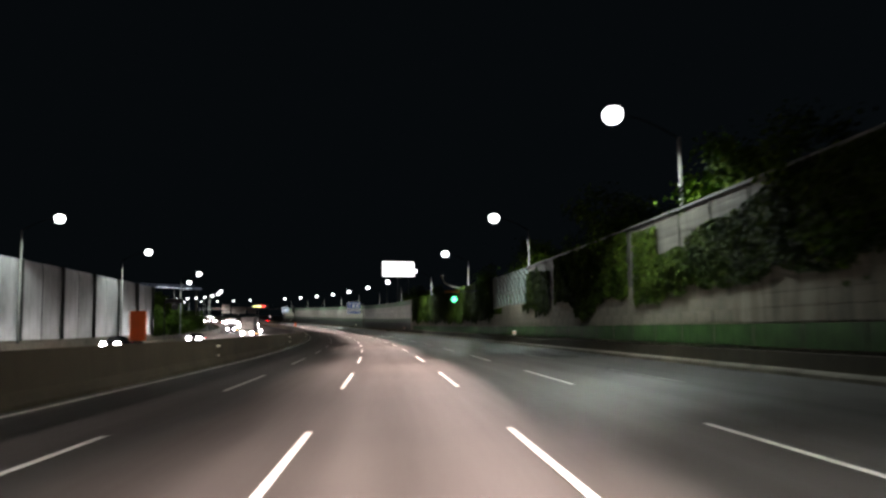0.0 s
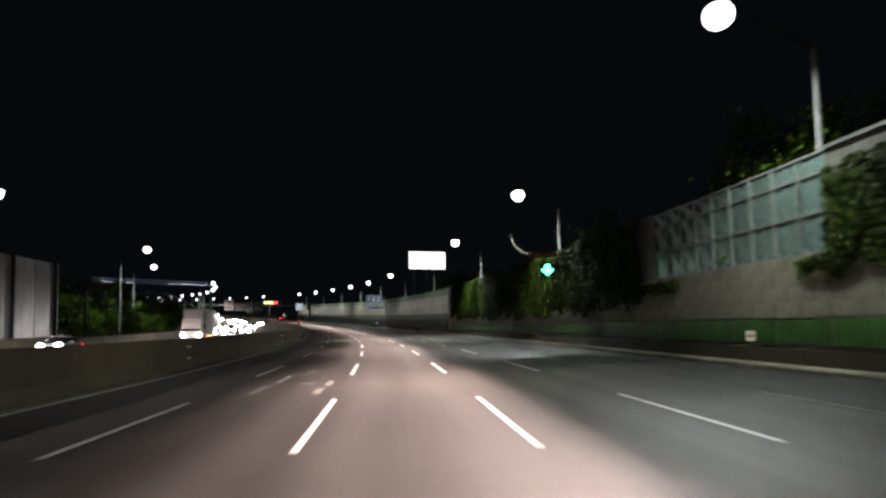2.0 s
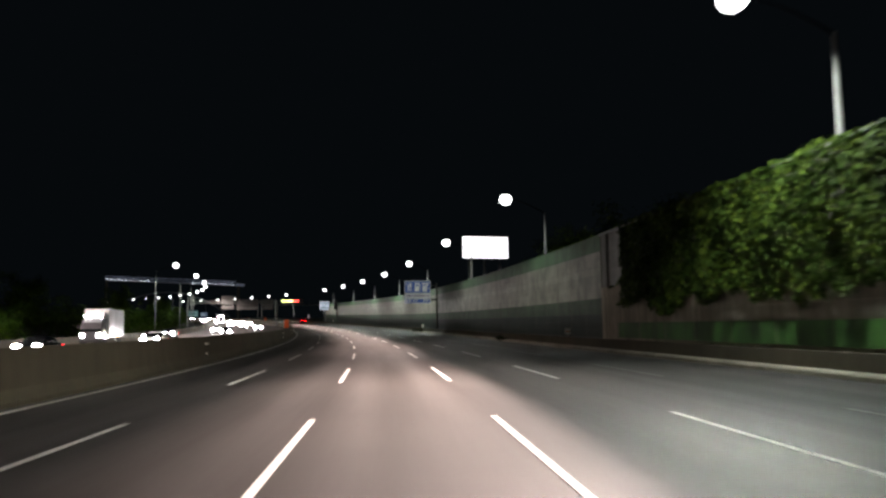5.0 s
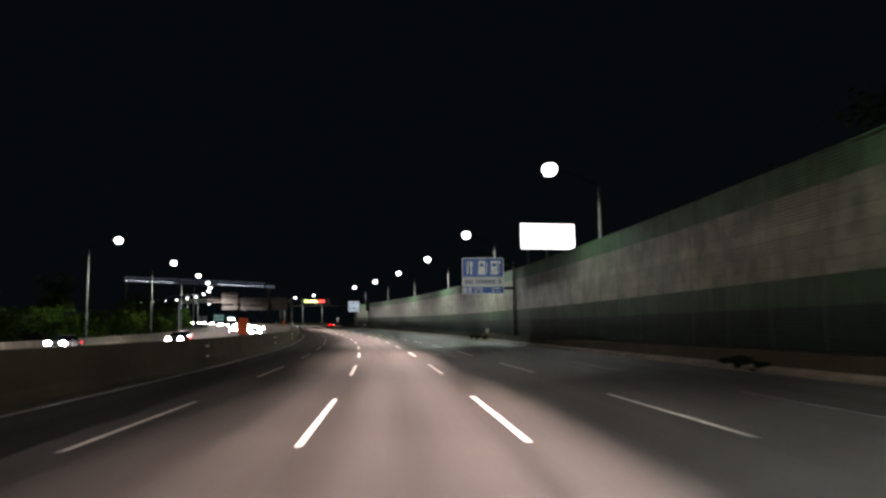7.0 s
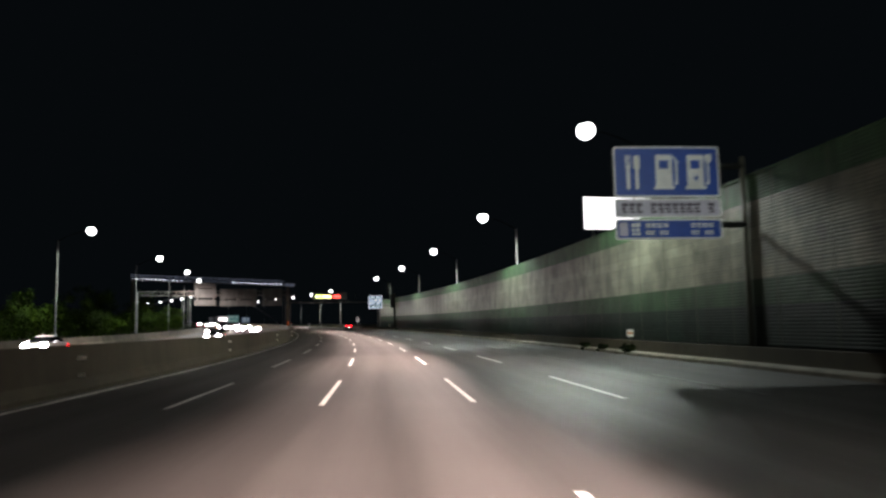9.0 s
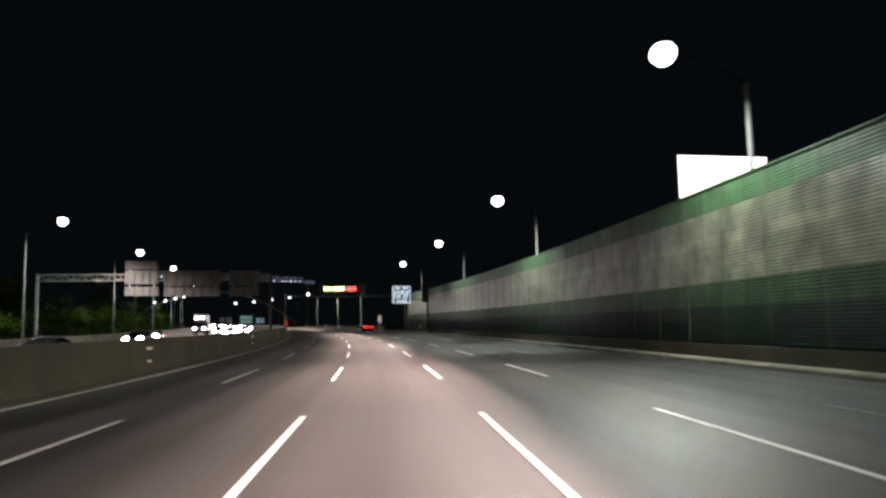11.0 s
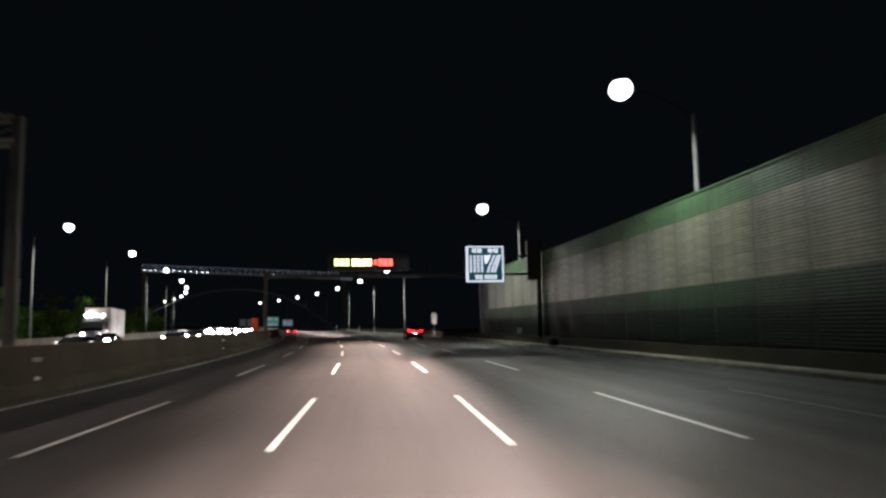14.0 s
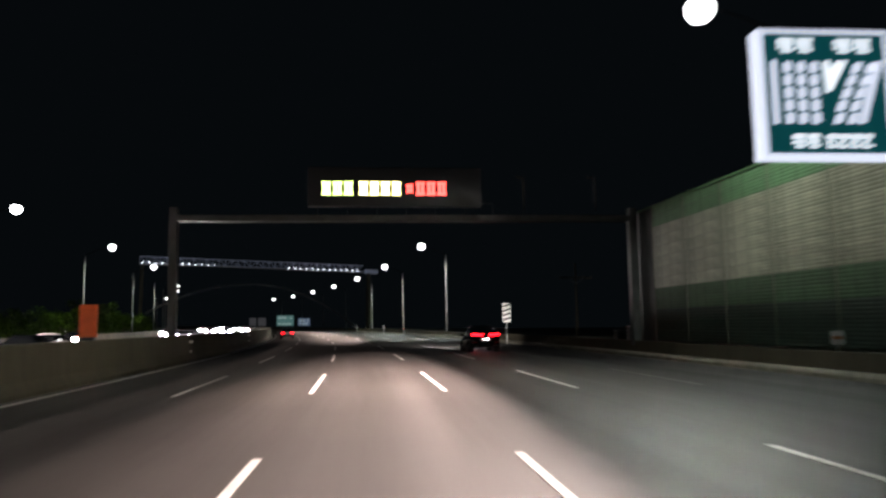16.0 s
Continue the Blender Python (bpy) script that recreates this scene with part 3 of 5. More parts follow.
def ivy():
    rng = np.random.default_rng(7)
    places, normals, sizes = [], [], []
    for _ in range(230000):
        s = rng.uniform(-20, 198)
        z = rng.uniform(2.2, 8.5)
        lump = noise.noise(Vector((s * 0.16, z * 0.22, 3.0))) + 0.5 * noise.noise(Vector((s * 0.55, z * 0.5, 9.0)))
        column = noise.noise(Vector((s * 0.33, 0.0, 5.0)))
        if s > 106 and s < 192:
            strand = noise.noise(Vector((s * 1.1, 2.0, 0.0)))
            foot = 2.7 + 1.5 * noise.noise(Vector((s * 0.24, 1.0, 0.0))) + 0.9 * strand
            top = 7.75 + 0.55 * noise.noise(Vector((s * 0.35, 4.0, 0.0)))
            thick = 0.22 + 0.65 * max(0.0, lump + 0.15)
            keep = foot < z < top and lump > (-0.6 if s < 130 else -0.9)
        elif s < 86:
            e = s + 0.7 * column
            fringe = 0.55 * lump + 0.45 * noise.noise(Vector((s * 1.3, 6.0, 0.0)))
            thick = 0.10 + 0.25 * max(0.0, lump)
            if e < 36:
                keep = 3.7 + 0.7 * lump < z < 7.55 and lump > -0.6
            elif e < 45:
                keep = 3.6 + 0.6 * lump < z < 6.3 + (44 - e) * 0.13 + 0.5 * lump
            elif e < 49:
                keep = 3.2 + fringe < z < 5.7 + 0.6 * lump and lump > -0.25
            elif e < 53.2:
                keep = 3.0 + fringe < z < 7.3 + 0.2 * lump and lump > -0.75
            elif e < 54.4:
                keep = False
            elif e < 74.2:
                lobe = 1.2 * max(0.0, 1.0 - ((e - 65.4) / 3.4) ** 2)
                keep = 3.5 + fringe - lobe < z < 7.5 + 0.15 * lump and lump > -0.8
            else:
                keep = e > 76.3 and 3.2 - 0.5 * column + 1.4 * fringe < z < 6.95 + 0.8 * fringe
        elif s >= 192:
            keep = 4.0 + lump < z < 7.5 and lump + column * 0.9 > 0.1
            thick = 0.15
        else:
            keep = 3.3 + 0.4 * column < z < 3.95 + 0.3 * lump and (s > 100 or s < 88 + column)
            thick = 0.2 + 0.2 * max(0.0, lump)
        if not keep:
            continue
        depth = thick * rng.uniform(0.25, 1.0)
        places.append(on_road(s, 14.44 - depth if z < 7.7 else 14.6 - depth * rng.uniform(-0.6, 1), z))
        a = along(s, TURN)
        normals.append((-math.cos(a), -math.sin(a), 0.35))
        sizes.append(rng.uniform(0.12, 0.24))
    ob = new("ivy", leaf_mesh("ivy", [tuple(p) for p in places], normals, sizes, M["ivy"], rng))
    tagged(ob, "green ivy hanging in thick curtains over the wall", "ivy", kind="stuff")


ivy()


def tree(name, height, spread, trunk_r, seed, material, leaves, bare=0.35):
    """Tapered trunk, limbs that fork, and leaf clumps round the twigs."""
    rng = np.random.default_rng(seed)
    root = new(name)
    lean = rng.normal(0, 0.25, 2)
    top = Vector((lean[0], lean[1], height * 0.72))
    bm = tube([(0, 0, -0.3), top * 0.3, top * 0.65, top], [trunk_r, trunk_r * 0.8, trunk_r * 0.5, trunk_r * 0.2], 8)
    tips = [top]
    for i in range(9):
        start = top * rng.uniform(bare, 0.95)
        a = rng.uniform(0, 2 * math.pi)
        out = Vector((math.cos(a), math.sin(a), rng.uniform(0.35, 1.0))) * spread * rng.uniform(0.5, 0.95)
        mid = start + out * 0.5 + Vector((0, 0, 0.1 * spread))
        end = start + out
        end.z = min(end.z, height * 0.97)
        tube([start, mid, end], [trunk_r * 0.35, trunk_r * 0.22, trunk_r * 0.08], 6, bm)
        tips += [end, mid]
        for j in range(2):
            twig = end + Vector(rng.normal(0, 0.3, 3)) * spread
            twig.z = min(max(twig.z, height * bare * 0.7), height)
            tube([mid, twig], [trunk_r * 0.15, trunk_r * 0.05], 5, bm)
            tips.append(twig)
    part("trunk", bm, M["bark"], root, smooth=True)
    places, normals = [], []
    for _ in range(leaves):
        tip = tips[rng.integers(len(tips))]
        p = np.array(tip) + rng.normal(0, 0.17, 3) * spread * np.array((1, 1, 0.75))
        places.append(p)
        n = p - np.array((lean[0] * 0.7, lean[1] * 0.7, height * 0.55))
        normals.append(n / (np.linalg.norm(n) + 1e-6) + np.array((0, 0, 0.3)))
    crown = new("crown", leaf_mesh("crown", places, normals, rng.uniform(0.14, 0.32, leaves), M[material], rng))
    crown.parent = root
    return root


rng = random.Random(11)
behind = [tree("tree", 12.6, 3.2, 0.2, 21, "tree_leaf", 6500, 0.5), tree("tree", 10.4, 2.9, 0.17, 22, "tree_leaf", 5500, 0.5), tree("tree", 11.6, 3.0, 0.18, 23, "tree_leaf", 6000, 0.5)]
for t in behind:
    tagged(t, "leafy tree lit by a lamp behind the noise wall", "tree", "trees behind the wall")
for i, (s, l, k) in enumerate(((64, 17.6, 0), (89, 17.7, 1), (98.5, 19.4, 2), (51, 17.4, 1), (105, 19.6, 1), (36, 18.0, 2), (93, 19.0, 0), (58, 18.2, 2), (74, 19.5, 2), (122, 18.5, 1), (16, 18.2, 0), (142, 18.4, 1), (42.5, 17.4, 0), (29, 18.2, 2), (207, 20.2, 0), (216, 20.6, 2), (226, 20.2, 0), (235, 20.8, 2))):
    m = spot(s, l, -0.3, rng.uniform(0, 360))
    if i < 3 and k == i:
        behind[k].matrix_world = m
    else:
        copy_thing(behind[k], m)

shrubs = [tree("shrub", 5.4, 2.4, 0.1, 31, "shrub", 1900, 0.12), tree("shrub", 4.4, 2.3, 0.09, 32, "shrub", 1700, 0.1), tree("shrub", 6.4, 2.3, 0.12, 33, "shrub", 2000, 0.15)]
for t in shrubs:
    tagged(t, "dense dark green shrub beside the oncoming lanes", "shrub", "roadside shrubs")
s, i = 168.0, 0
while s < 720:
    k = i if i < 3 else rng.choice((0, 1, 1, 2))
    m = spot(s, rng.uniform(-42.5, -39.0), -0.35, rng.uniform(0, 360))
    if i < 3:
        shrubs[i].matrix_world = m
    else:
        copy_thing(shrubs[k], m @ Matrix.Diagonal((1, 1, 1, 1)))
    s += rng.uniform(3.6, 5.6) if s < 520 else rng.uniform(7, 11)
    i += 1
for s, l in ((172, -46), (186, -45), (203, -47), (221, -46), (243, -47), (268, -47), (335, -46), (420, -47), (478, -46)):
    copy_thing(behind[rng.randrange(3)], spot(s, l, -0.3, rng.uniform(0, 360)))


# ---- signs and gantries ----
def plain(name, colour, rough=0.5, metal=0.0, glow=0.0):
    m = surface(name, colour, rough, metal, vary=0.12, coarse=2.0, fine=20, bump=0.05, depth=0.002)
    if glow:
        shader = m.node_tree.nodes["Principled BSDF"]
        shader.inputs["Emission Color"].default_value = rgba(colour)
        shader.inputs["Emission Strength"].default_value = glow
    return m


M["sign_blue"] = plain("sign_blue", (0.012, 0.066, 0.38), 0.45)
M["sign_white"] = plain("sign_white", (0.82, 0.82, 0.80), 0.45)
M["sign_pale"] = plain("sign_pale_violet", (0.60, 0.56, 0.66), 0.5)
M["sign_ink"] = plain("sign_dark_ink", (0.10, 0.075, 0.11), 0.5)
M["sign_grey"] = plain("sign_violet", (0.13, 0.11, 0.32), 0.5)
M["lit_green"] = plain("lit_sign_green", (0.005, 0.10, 0.115), 0.4, glow=0.45)
M["lit_white"] = plain("lit_sign_white", (0.82, 0.90, 1.0), 0.4, glow=1.3)
M["lit_frame"] = plain("lit_sign_frame", (0.74, 0.80, 0.98), 0.4, glow=1.05)
M["led_yellow"] = glowing("led_yellow", (1.0, 0.90, 0.36), 6.0)
M["led_green"] = glowing("led_yellow_green", (0.76, 1.0, 0.28), 5.0)
M["led_red"] = glowing("led_red", (1.0, 0.06, 0.05), 6.5)
M["arrow_green"] = glowing("arrow_green", (0.10, 1.0, 0.38), 7.0)
M["orange"] = plain("orange_plastic", (0.80, 0.13, 0.025), 0.4)
M["amber_board"] = plain("amber_board", (0.55, 0.20, 0.03), 0.5)
M["black"] = plain("black_paint", (0.02, 0.02, 0.022), 0.4)
M["tail_dim"] = surface("red_lens", (0.35, 0.01, 0.01), 0.2, vary=0.1, bump=0.0)
M["reflector"] = plain("white_reflector", (0.85, 0.80, 0.72), 0.25)


def plate(bm, points, y, thick):
    """A flat shape (x, z corners) at depth y, towards -y."""
    front = [bm.verts.new((x, y - thick, z)) for x, z in points]
    back = [bm.verts.new((x, y, z)) for x, z in points]
    n = len(points)
    bm.faces.new(front)
    bm.faces.new(list(reversed(back)))
    for i in range(n):
        bm.faces.new((front[i], back[i], back[(i + 1) % n], front[(i + 1) % n]))
    bmesh.ops.recalc_face_normals(bm, faces=bm.faces)
    return bm


def rect(x0, x1, z0, z1):
    return [(x0, z0), (x1, z0), (x1, z1), (x0, z1)]


def rounded(x0, x1, z0, z1, r, n=5):
    pts = []
    for cx, cz, a0 in ((x1 - r, z0 + r, -90), (x1 - r, z1 - r, 0), (x0 + r, z1 - r, 90), (x0 + r, z0 + r, 180)):
        pts += [(cx + r * math.cos(radians(a0 + 90 * i / n)), cz + r * math.sin(radians(a0 + 90 * i / n))) for i in range(n + 1)]
    return pts


def board(parent, x0, x1, z0, z1, field, border, name, y=0.0, rim=0.07):
    ob = part(name, plate(bmesh.new(), rounded(x0, x1, z0, z1, 0.12), y, 0.05), M[border], parent)
    part("field", plate(bmesh.new(), rounded(x0 + rim, x1 - rim, z0 + rim, z1 - rim, 0.09), y - 0.054, 0.006), M[field], ob)
    return ob


def bars(parent, x0, x1, z0, z1, count, material, y, seed, name="lettering"):
    """Writing that cannot be read: a row of plain bars."""
    r = random.Random(seed)
    bm = bmesh.new()
    w = (x1 - x0) / count
    for i in range(count):
        if count > 4 and r.random() < 0.12:
            continue
        a, b = x0 + w * i + w * 0.08, x0 + w * (i + 1) - w * 0.08
        h, k = z1 - z0, r.random()
        plate(bm, rect(a, b, z0 + h * 0.66, z1), y, 0.006)
        plate(bm, rect(a, a + (b - a) * (0.55 + 0.4 * k), z0 + h * 0.30, z0 + h * 0.56), y, 0.006)
        plate(bm, rect(a + (b - a) * 0.25 * k, b, z0, z0 + h * 0.22), y, 0.006)
    return tagged(part(name, bm, M[material], parent), kind="stuff")


def service_sign():
    root = tagged(new("service_sign"), "blue motorway service sign with food and fuel symbols", "road sign")
    x0, x1 = 8.95, 13.3
    for z0, z1, field, name in ((6.80, 8.86, "sign_blue", "symbol_board"), (5.98, 6.74, "sign_pale", "name_board"), (5.10, 5.92, "sign_blue", "distance_board")):
        panel = board(root, x0, x1, z0, z1, field, "sign_white", name)
        if name == "symbol_board":
            bm = bmesh.new()
            for dx in (0.0, 0.36):
                plate(bm, rounded(x0 + 0.52 + dx, x0 + 0.66 + dx, 7.12, 8.1, 0.06), -0.062, 0.01)
            for dx in (-0.03, 0.055, 0.14):
                plate(bm, rect(x0 + 0.52 + dx, x0 + 0.565 + dx, 8.0, 8.5), -0.062, 0.01)
            plate(bm, rounded(x0 + 0.82, x0 + 1.08, 7.9, 8.5, 0.12), -0.062, 0.01)
            part("food_symbol", bm, M["sign_white"], panel)
            for dx, extra in ((1.72, 0), (3.02, 1)):
                bm = bmesh.new()
                bx = x0 + dx
                for shape in (rect(bx, bx + 0.68, 7.25, 7.95), rect(bx, bx + 0.14, 7.95, 8.3), rect(bx + 0.54, bx + 0.68, 7.95, 8.3), rounded(bx, bx + 0.68, 8.3, 8.52, 0.07), rect(bx - 0.07, bx + 0.75, 7.12, 7.25)):
                    plate(bm, shape, -0.062, 0.01)
                for shape in (rect(bx + 0.76, bx + 0.9, 7.3, 7.4), rect(bx + 0.82, bx + 0.9, 7.4, 8.2), [(bx + 0.68, 8.4), (bx + 0.9, 8.15), (bx + 0.95, 8.2), (bx + 0.72, 8.48)]):
                    plate(bm, shape, -0.062, 0.01)
                if extra:
                    plate(bm, rounded(bx + 0.74, bx + 1.02, 8.2, 8.55, 0.1), -0.074, 0.006)
                part("pump_symbol", bm, M["sign_white"], panel)
                if extra:
                    part("bolt_symbol", plate(bmesh.new(), [(bx + 0.3, 7.75), (bx + 0.36, 7.6), (bx + 0.22, 7.6), (bx + 0.42, 7.38), (bx + 0.38, 7.55), (bx + 0.5, 7.55)], -0.074, 0.006), M["sign_blue"], panel)
        elif name == "name_board":
            bars(panel, x0 + 0.25, x1 - 0.25, 6.16, 6.56, 13, "sign_ink", -0.062, 3)
        else:
            part("distance_patch", plate(bmesh.new(), rounded(x0 + 0.14, x0 + 0.5, 5.24, 5.78, 0.05), -0.062, 0.006), M["sign_pale"], panel)
            bars(panel, x0 + 0.62, x0 + 1.0, 5.26, 5.76, 2, "sign_white", -0.062, 5)
            for dx in (1.2, 3.05):
                bars(panel, x0 + dx, x0 + dx + 0.95, 5.57, 5.74, 4, "sign_white", -0.062, 5)
                bars(panel, x0 + dx, x0 + dx + 0.95, 5.28, 5.44, 5, "sign_white", -0.062, 6)
    part("column", tube([(14.38, 0.2, 0.0), (14.38, 0.2, 8.5)], [0.12, 0.10], 12), M["post_panel"], root, smooth=True)
    for z in (5.7, 8.1):
        part("arm", tube([(9.6, 0.12, z), (13.3, 0.14, z), (14.38, 0.2, z)], 0.13, 10), M["dark_steel"], root, smooth=True)
    for x in (9.8, 11.1, 12.5):
        part("bracket", box(x - 0.05, x + 0.05, 0.0, 0.1, 5.15, 8.8), M["steel"], root)
    root.matrix_world = spot(283.4)


def lane_sign():
    """A lit box that shows which lanes fork off."""
    root = tagged(new("lane_sign"), "lit green lane guidance sign box with white frame", "road sign")
    x0, x1, z0, z1 = 8.2, 11.25, 5.25, 8.15
    part("box", box(x0, x1, 0.0, 0.42, z0, z1, bevel=0.05), M["lit_frame"], root)
    field = part("field", plate(bmesh.new(), rect(x0 + 0.14, x1 - 0.14, z0 + 0.11, z1 - 0.11), -0.002, 0.01), M["lit_green"], root)
    y = -0.016
    bars(field, x0 + 0.42, x0 + 1.28, 7.62, 7.92, 2, "lit_white", y, 2)
    bars(field, x0 + 1.72, x0 + 2.62, 7.62, 7.92, 2, "lit_white", y, 2)
    bars(field, x0 + 0.65, x0 + 1.3, 5.48, 5.78, 2, "lit_white", y, 2)
    bars(field, x0 + 1.42, x0 + 2.5, 5.48, 5.78, 4, "lit_white", y, 4)
    bm = plate(bmesh.new(), rect(x0 + 0.27, x0 + 0.4, 6.0, 7.42), y, 0.006)
    part("edge_mark", bm, M["lit_frame"], field)
    for c in range(3):
        for k in range(5):
            a, z = x0 + 0.56 + 0.3 * c, 6.02 + 0.285 * k
            part("lane_mark", plate(bmesh.new(), rect(a, a + 0.18, z, z + 0.23), y, 0.006), M["lit_frame"], field)
    part("fork_mark", plate(bmesh.new(), [(x0 + 1.5, 6.72), (x0 + 1.62, 6.72), (x0 + 2.02, 7.42), (x0 + 1.74, 7.42), (x0 + 1.66, 7.2), (x0 + 1.6, 7.42), (x0 + 1.46, 7.42)], y, 0.006), M["lit_white"], field)
    for c in range(2):
        for k in range(5):
            z = 6.02 + 0.285 * k
            a = x0 + 1.62 + 0.32 * c + max(0, k - 0.4) * 0.13
            part("lane_mark", plate(bmesh.new(), [(a, z), (a + 0.19, z), (a + 0.29, z + 0.23), (a + 0.1, z + 0.23)], y, 0.006), M["lit_frame"], field)
    part("edge_mark", plate(bmesh.new(), [(x0 + 2.2, 6.02), (x0 + 2.36, 6.02), (x0 + 2.84, 7.42), (x0 + 2.68, 7.42)], y, 0.006), M["lit_frame"], field)
    part("column", tube([(14.2, 0.3, 0.0), (14.2, 0.3, 8.6)], [0.2, 0.16], 12), M["dark_steel"], root, smooth=True)
    part("control_cabinet", box(13.25, 14.4, 0.1, 0.75, 5.4, 8.65, bevel=0.03), M["black"], root, "dark control cabinet")
    for z in (5.9, 7.4):
        part("arm", tube([(8.6, 0.5, z), (11.3, 0.5, z), (14.2, 0.35, z)], 0.09, 10), M["dark_steel"], root, smooth=True)
    root.matrix_world = spot(445.3)


def lattice(root, x0, x1, y, z0, z1, bay, material, r=0.07, name="truss"):
    """A truss: chords, uprights and diagonals, all one welded frame."""
    bm = bmesh.new()
    for yy in (y, y + 0.7):
        for z in (z0, z1):
            tube([(x0, yy, z), (x1, yy, z)], r, 8, bm)
        n = max(1, int(round((x1 - x0) / bay)))
        for i in range(n):
            a, b = x0 + (x1 - x0) * i / n, x0 + (x1 - x0) * (i + 1) / n
            tube([(a, yy, z0), (a, yy, z1)], r * 0.6, 6, bm)
            tube([(a, yy, z0 if i % 2 else z1), (b, yy, z1 if i % 2 else z0)], r * 0.5, 6, bm)
    return part(name, bm, M[material], root)


def message_gantry():
    root = tagged(new("sign_gantry"), "dark steel gantry spanning the carriageway", "gantry")
    part("beam", box(-9.75, 14.2, 0.35, 0.95, 7.18, 7.5, bevel=0.03), M["gantry_paint"], root)
    for x, z0 in ((-9.75, 1.4), (14.2, 0.0)):
        part("leg", box(x - 0.2, x + 0.2, 0.35, 0.95, z0, 7.9, bevel=0.04), M["gantry_paint"], root)
    rail = bmesh.new()
    tube([(-2.5, -0.2, 8.0), (6.5, -0.2, 8.0)], 0.02, 6, rail)
    for i in range(7):
        tube([(-2.5 + 1.5 * i, -0.2, 7.4), (-2.5 + 1.5 * i, -0.2, 8.0)], 0.015, 6, rail)
    part("handrail", rail, M["dark_steel"], root)
    for x in (8.3, 12.2):
        part("camera_mast", tube([(x, 0.5, 7.7), (x, 0.5, 9.2), (x - 0.1, 0.3, 9.5), (x - 0.5, 0.1, 9.5)], 0.05, 8), M["dark_steel"], root, smooth=True)
    root.matrix_world = spot(471)
    sign = tagged(new("message_sign"), "dark electronic message board with yellow and red letters", "message sign")
    part("cabinet", box(-3.0, 5.9, -0.35, 0.2, 7.85, 9.85, bevel=0.04), M["black"], sign)
    face = part("face", plate(bmesh.new(), rect(-2.9, 5.8, 7.95, 9.75), -0.352, 0.01), M["black"], sign)
    glyphs = [(-2.3 + 0.56 * i, "led_green") for i in range(3)] + [(-0.42 + 0.56 * i, "led_yellow") for i in range(4)] + [(2.0, "led_red")] + [(2.5 + 0.55 * i, "led_red") for i in range(3)]
    for x0, mat in glyphs:
        w, z0, z1 = (0.34, 8.52, 8.98) if x0 == 2.0 else (0.46, 8.4, 9.1)
        bm = plate(bmesh.new(), rect(x0, x0 + w, z1 - 0.16, z1), -0.364, 0.01)
        plate(bm, rect(x0, x0 + w, z0, z0 + 0.16), -0.364, 0.01)
        plate(bm, rect(x0 + w * 0.08, x0 + w * 0.44, z0 + 0.17, z1 - 0.17), -0.364, 0.01)
        plate(bm, rect(x0 + w * 0.56, x0 + w * 0.92, z0 + 0.17, z1 - 0.17), -0.364, 0.01)
        part("letter_bar", bm, M[mat], face)
    sign.matrix_world = spot(471)


def back_gantry():
    root = tagged(new("sign_gantry"), "grey steel gantry over the oncoming lanes", "gantry")
    lattice(root, -36.3, -10.42, -0.4, 7.2, 7.9, 1.3, "pole_paint", 0.07)
    for x, z0, m in ((-36.3, -0.2, "steel"), (-10.42, -0.1, "gantry_paint")):
        part("leg", box(x - 0.15, x + 0.15, -0.2, 0.1, z0, 8.0, bevel=0.04), M[m], root)
    root.matrix_world = spot(403)
    for x0, x1, rows in ((-26.7, -23.0, ((8.45, 9.45), (6.75, 8.35), (5.4, 6.45))), (-22.4, -16.1, ((6.5, 8.3), (5.3, 6.35))), (-15.1, -11.7, ((6.5, 8.3), (5.3, 6.35)))):
        sign = tagged(new("direction_sign"), "grey ribbed back of a direction sign on a gantry", "road sign", "direction signs on the gantry")
        for z0, z1 in rows:
            panel = part("panel", box(x0, x1, -0.6, -0.52, z0, z1, bevel=0.02), M["sign_back"], sign)
            k = int((x1 - x0) / 0.9) + 1
            for i in range(k):
                x = x0 + 0.2 + (x1 - x0 - 0.4) * i / max(1, k - 1)
                part("rib", box(x - 0.04, x + 0.04, -0.68, -0.6, z0 + 0.05, z1 - 0.05), M["sign_back"], panel)
        for x in (x0 + 0.5, x1 - 0.5):
            part("hanger", box(x - 0.06, x + 0.06, -0.52, -0.4, 5.5, rows[0][1] - 0.2), M["steel"], sign)
        sign.matrix_world = spot(403)


def lane_signal():
    root = tagged(new("lane_signal"), "green lane arrow signal under an orange board", "traffic signal")
    part("beam", box(10.0, 14.5, -0.06, 0.06, 6.5, 6.62), M["dark_steel"], root)
    part("orange_board", box(9.55, 11.5, -0.12, -0.06, 6.34, 6.6, bevel=0.01), M["amber_board"], root, "orange warning board")
    case = part("case", box(10.3, 11.35, -0.2, 0.1, 4.95, 5.95, bevel=0.04), M["black"], root)
    part("hanger", box(10.78, 10.86, -0.04, 0.04, 5.95, 6.5), M["dark_steel"], root)
    part("arrow", plate(bmesh.new(), [(10.82, 5.08), (11.22, 5.42), (11.22, 5.52), (11.0, 5.52), (11.0, 5.82), (10.64, 5.82), (10.64, 5.52), (10.42, 5.52), (10.42, 5.42)], -0.205, 0.01), M["arrow_green"], case, "glowing green arrow")
    root.matrix_world = spot(115.0)


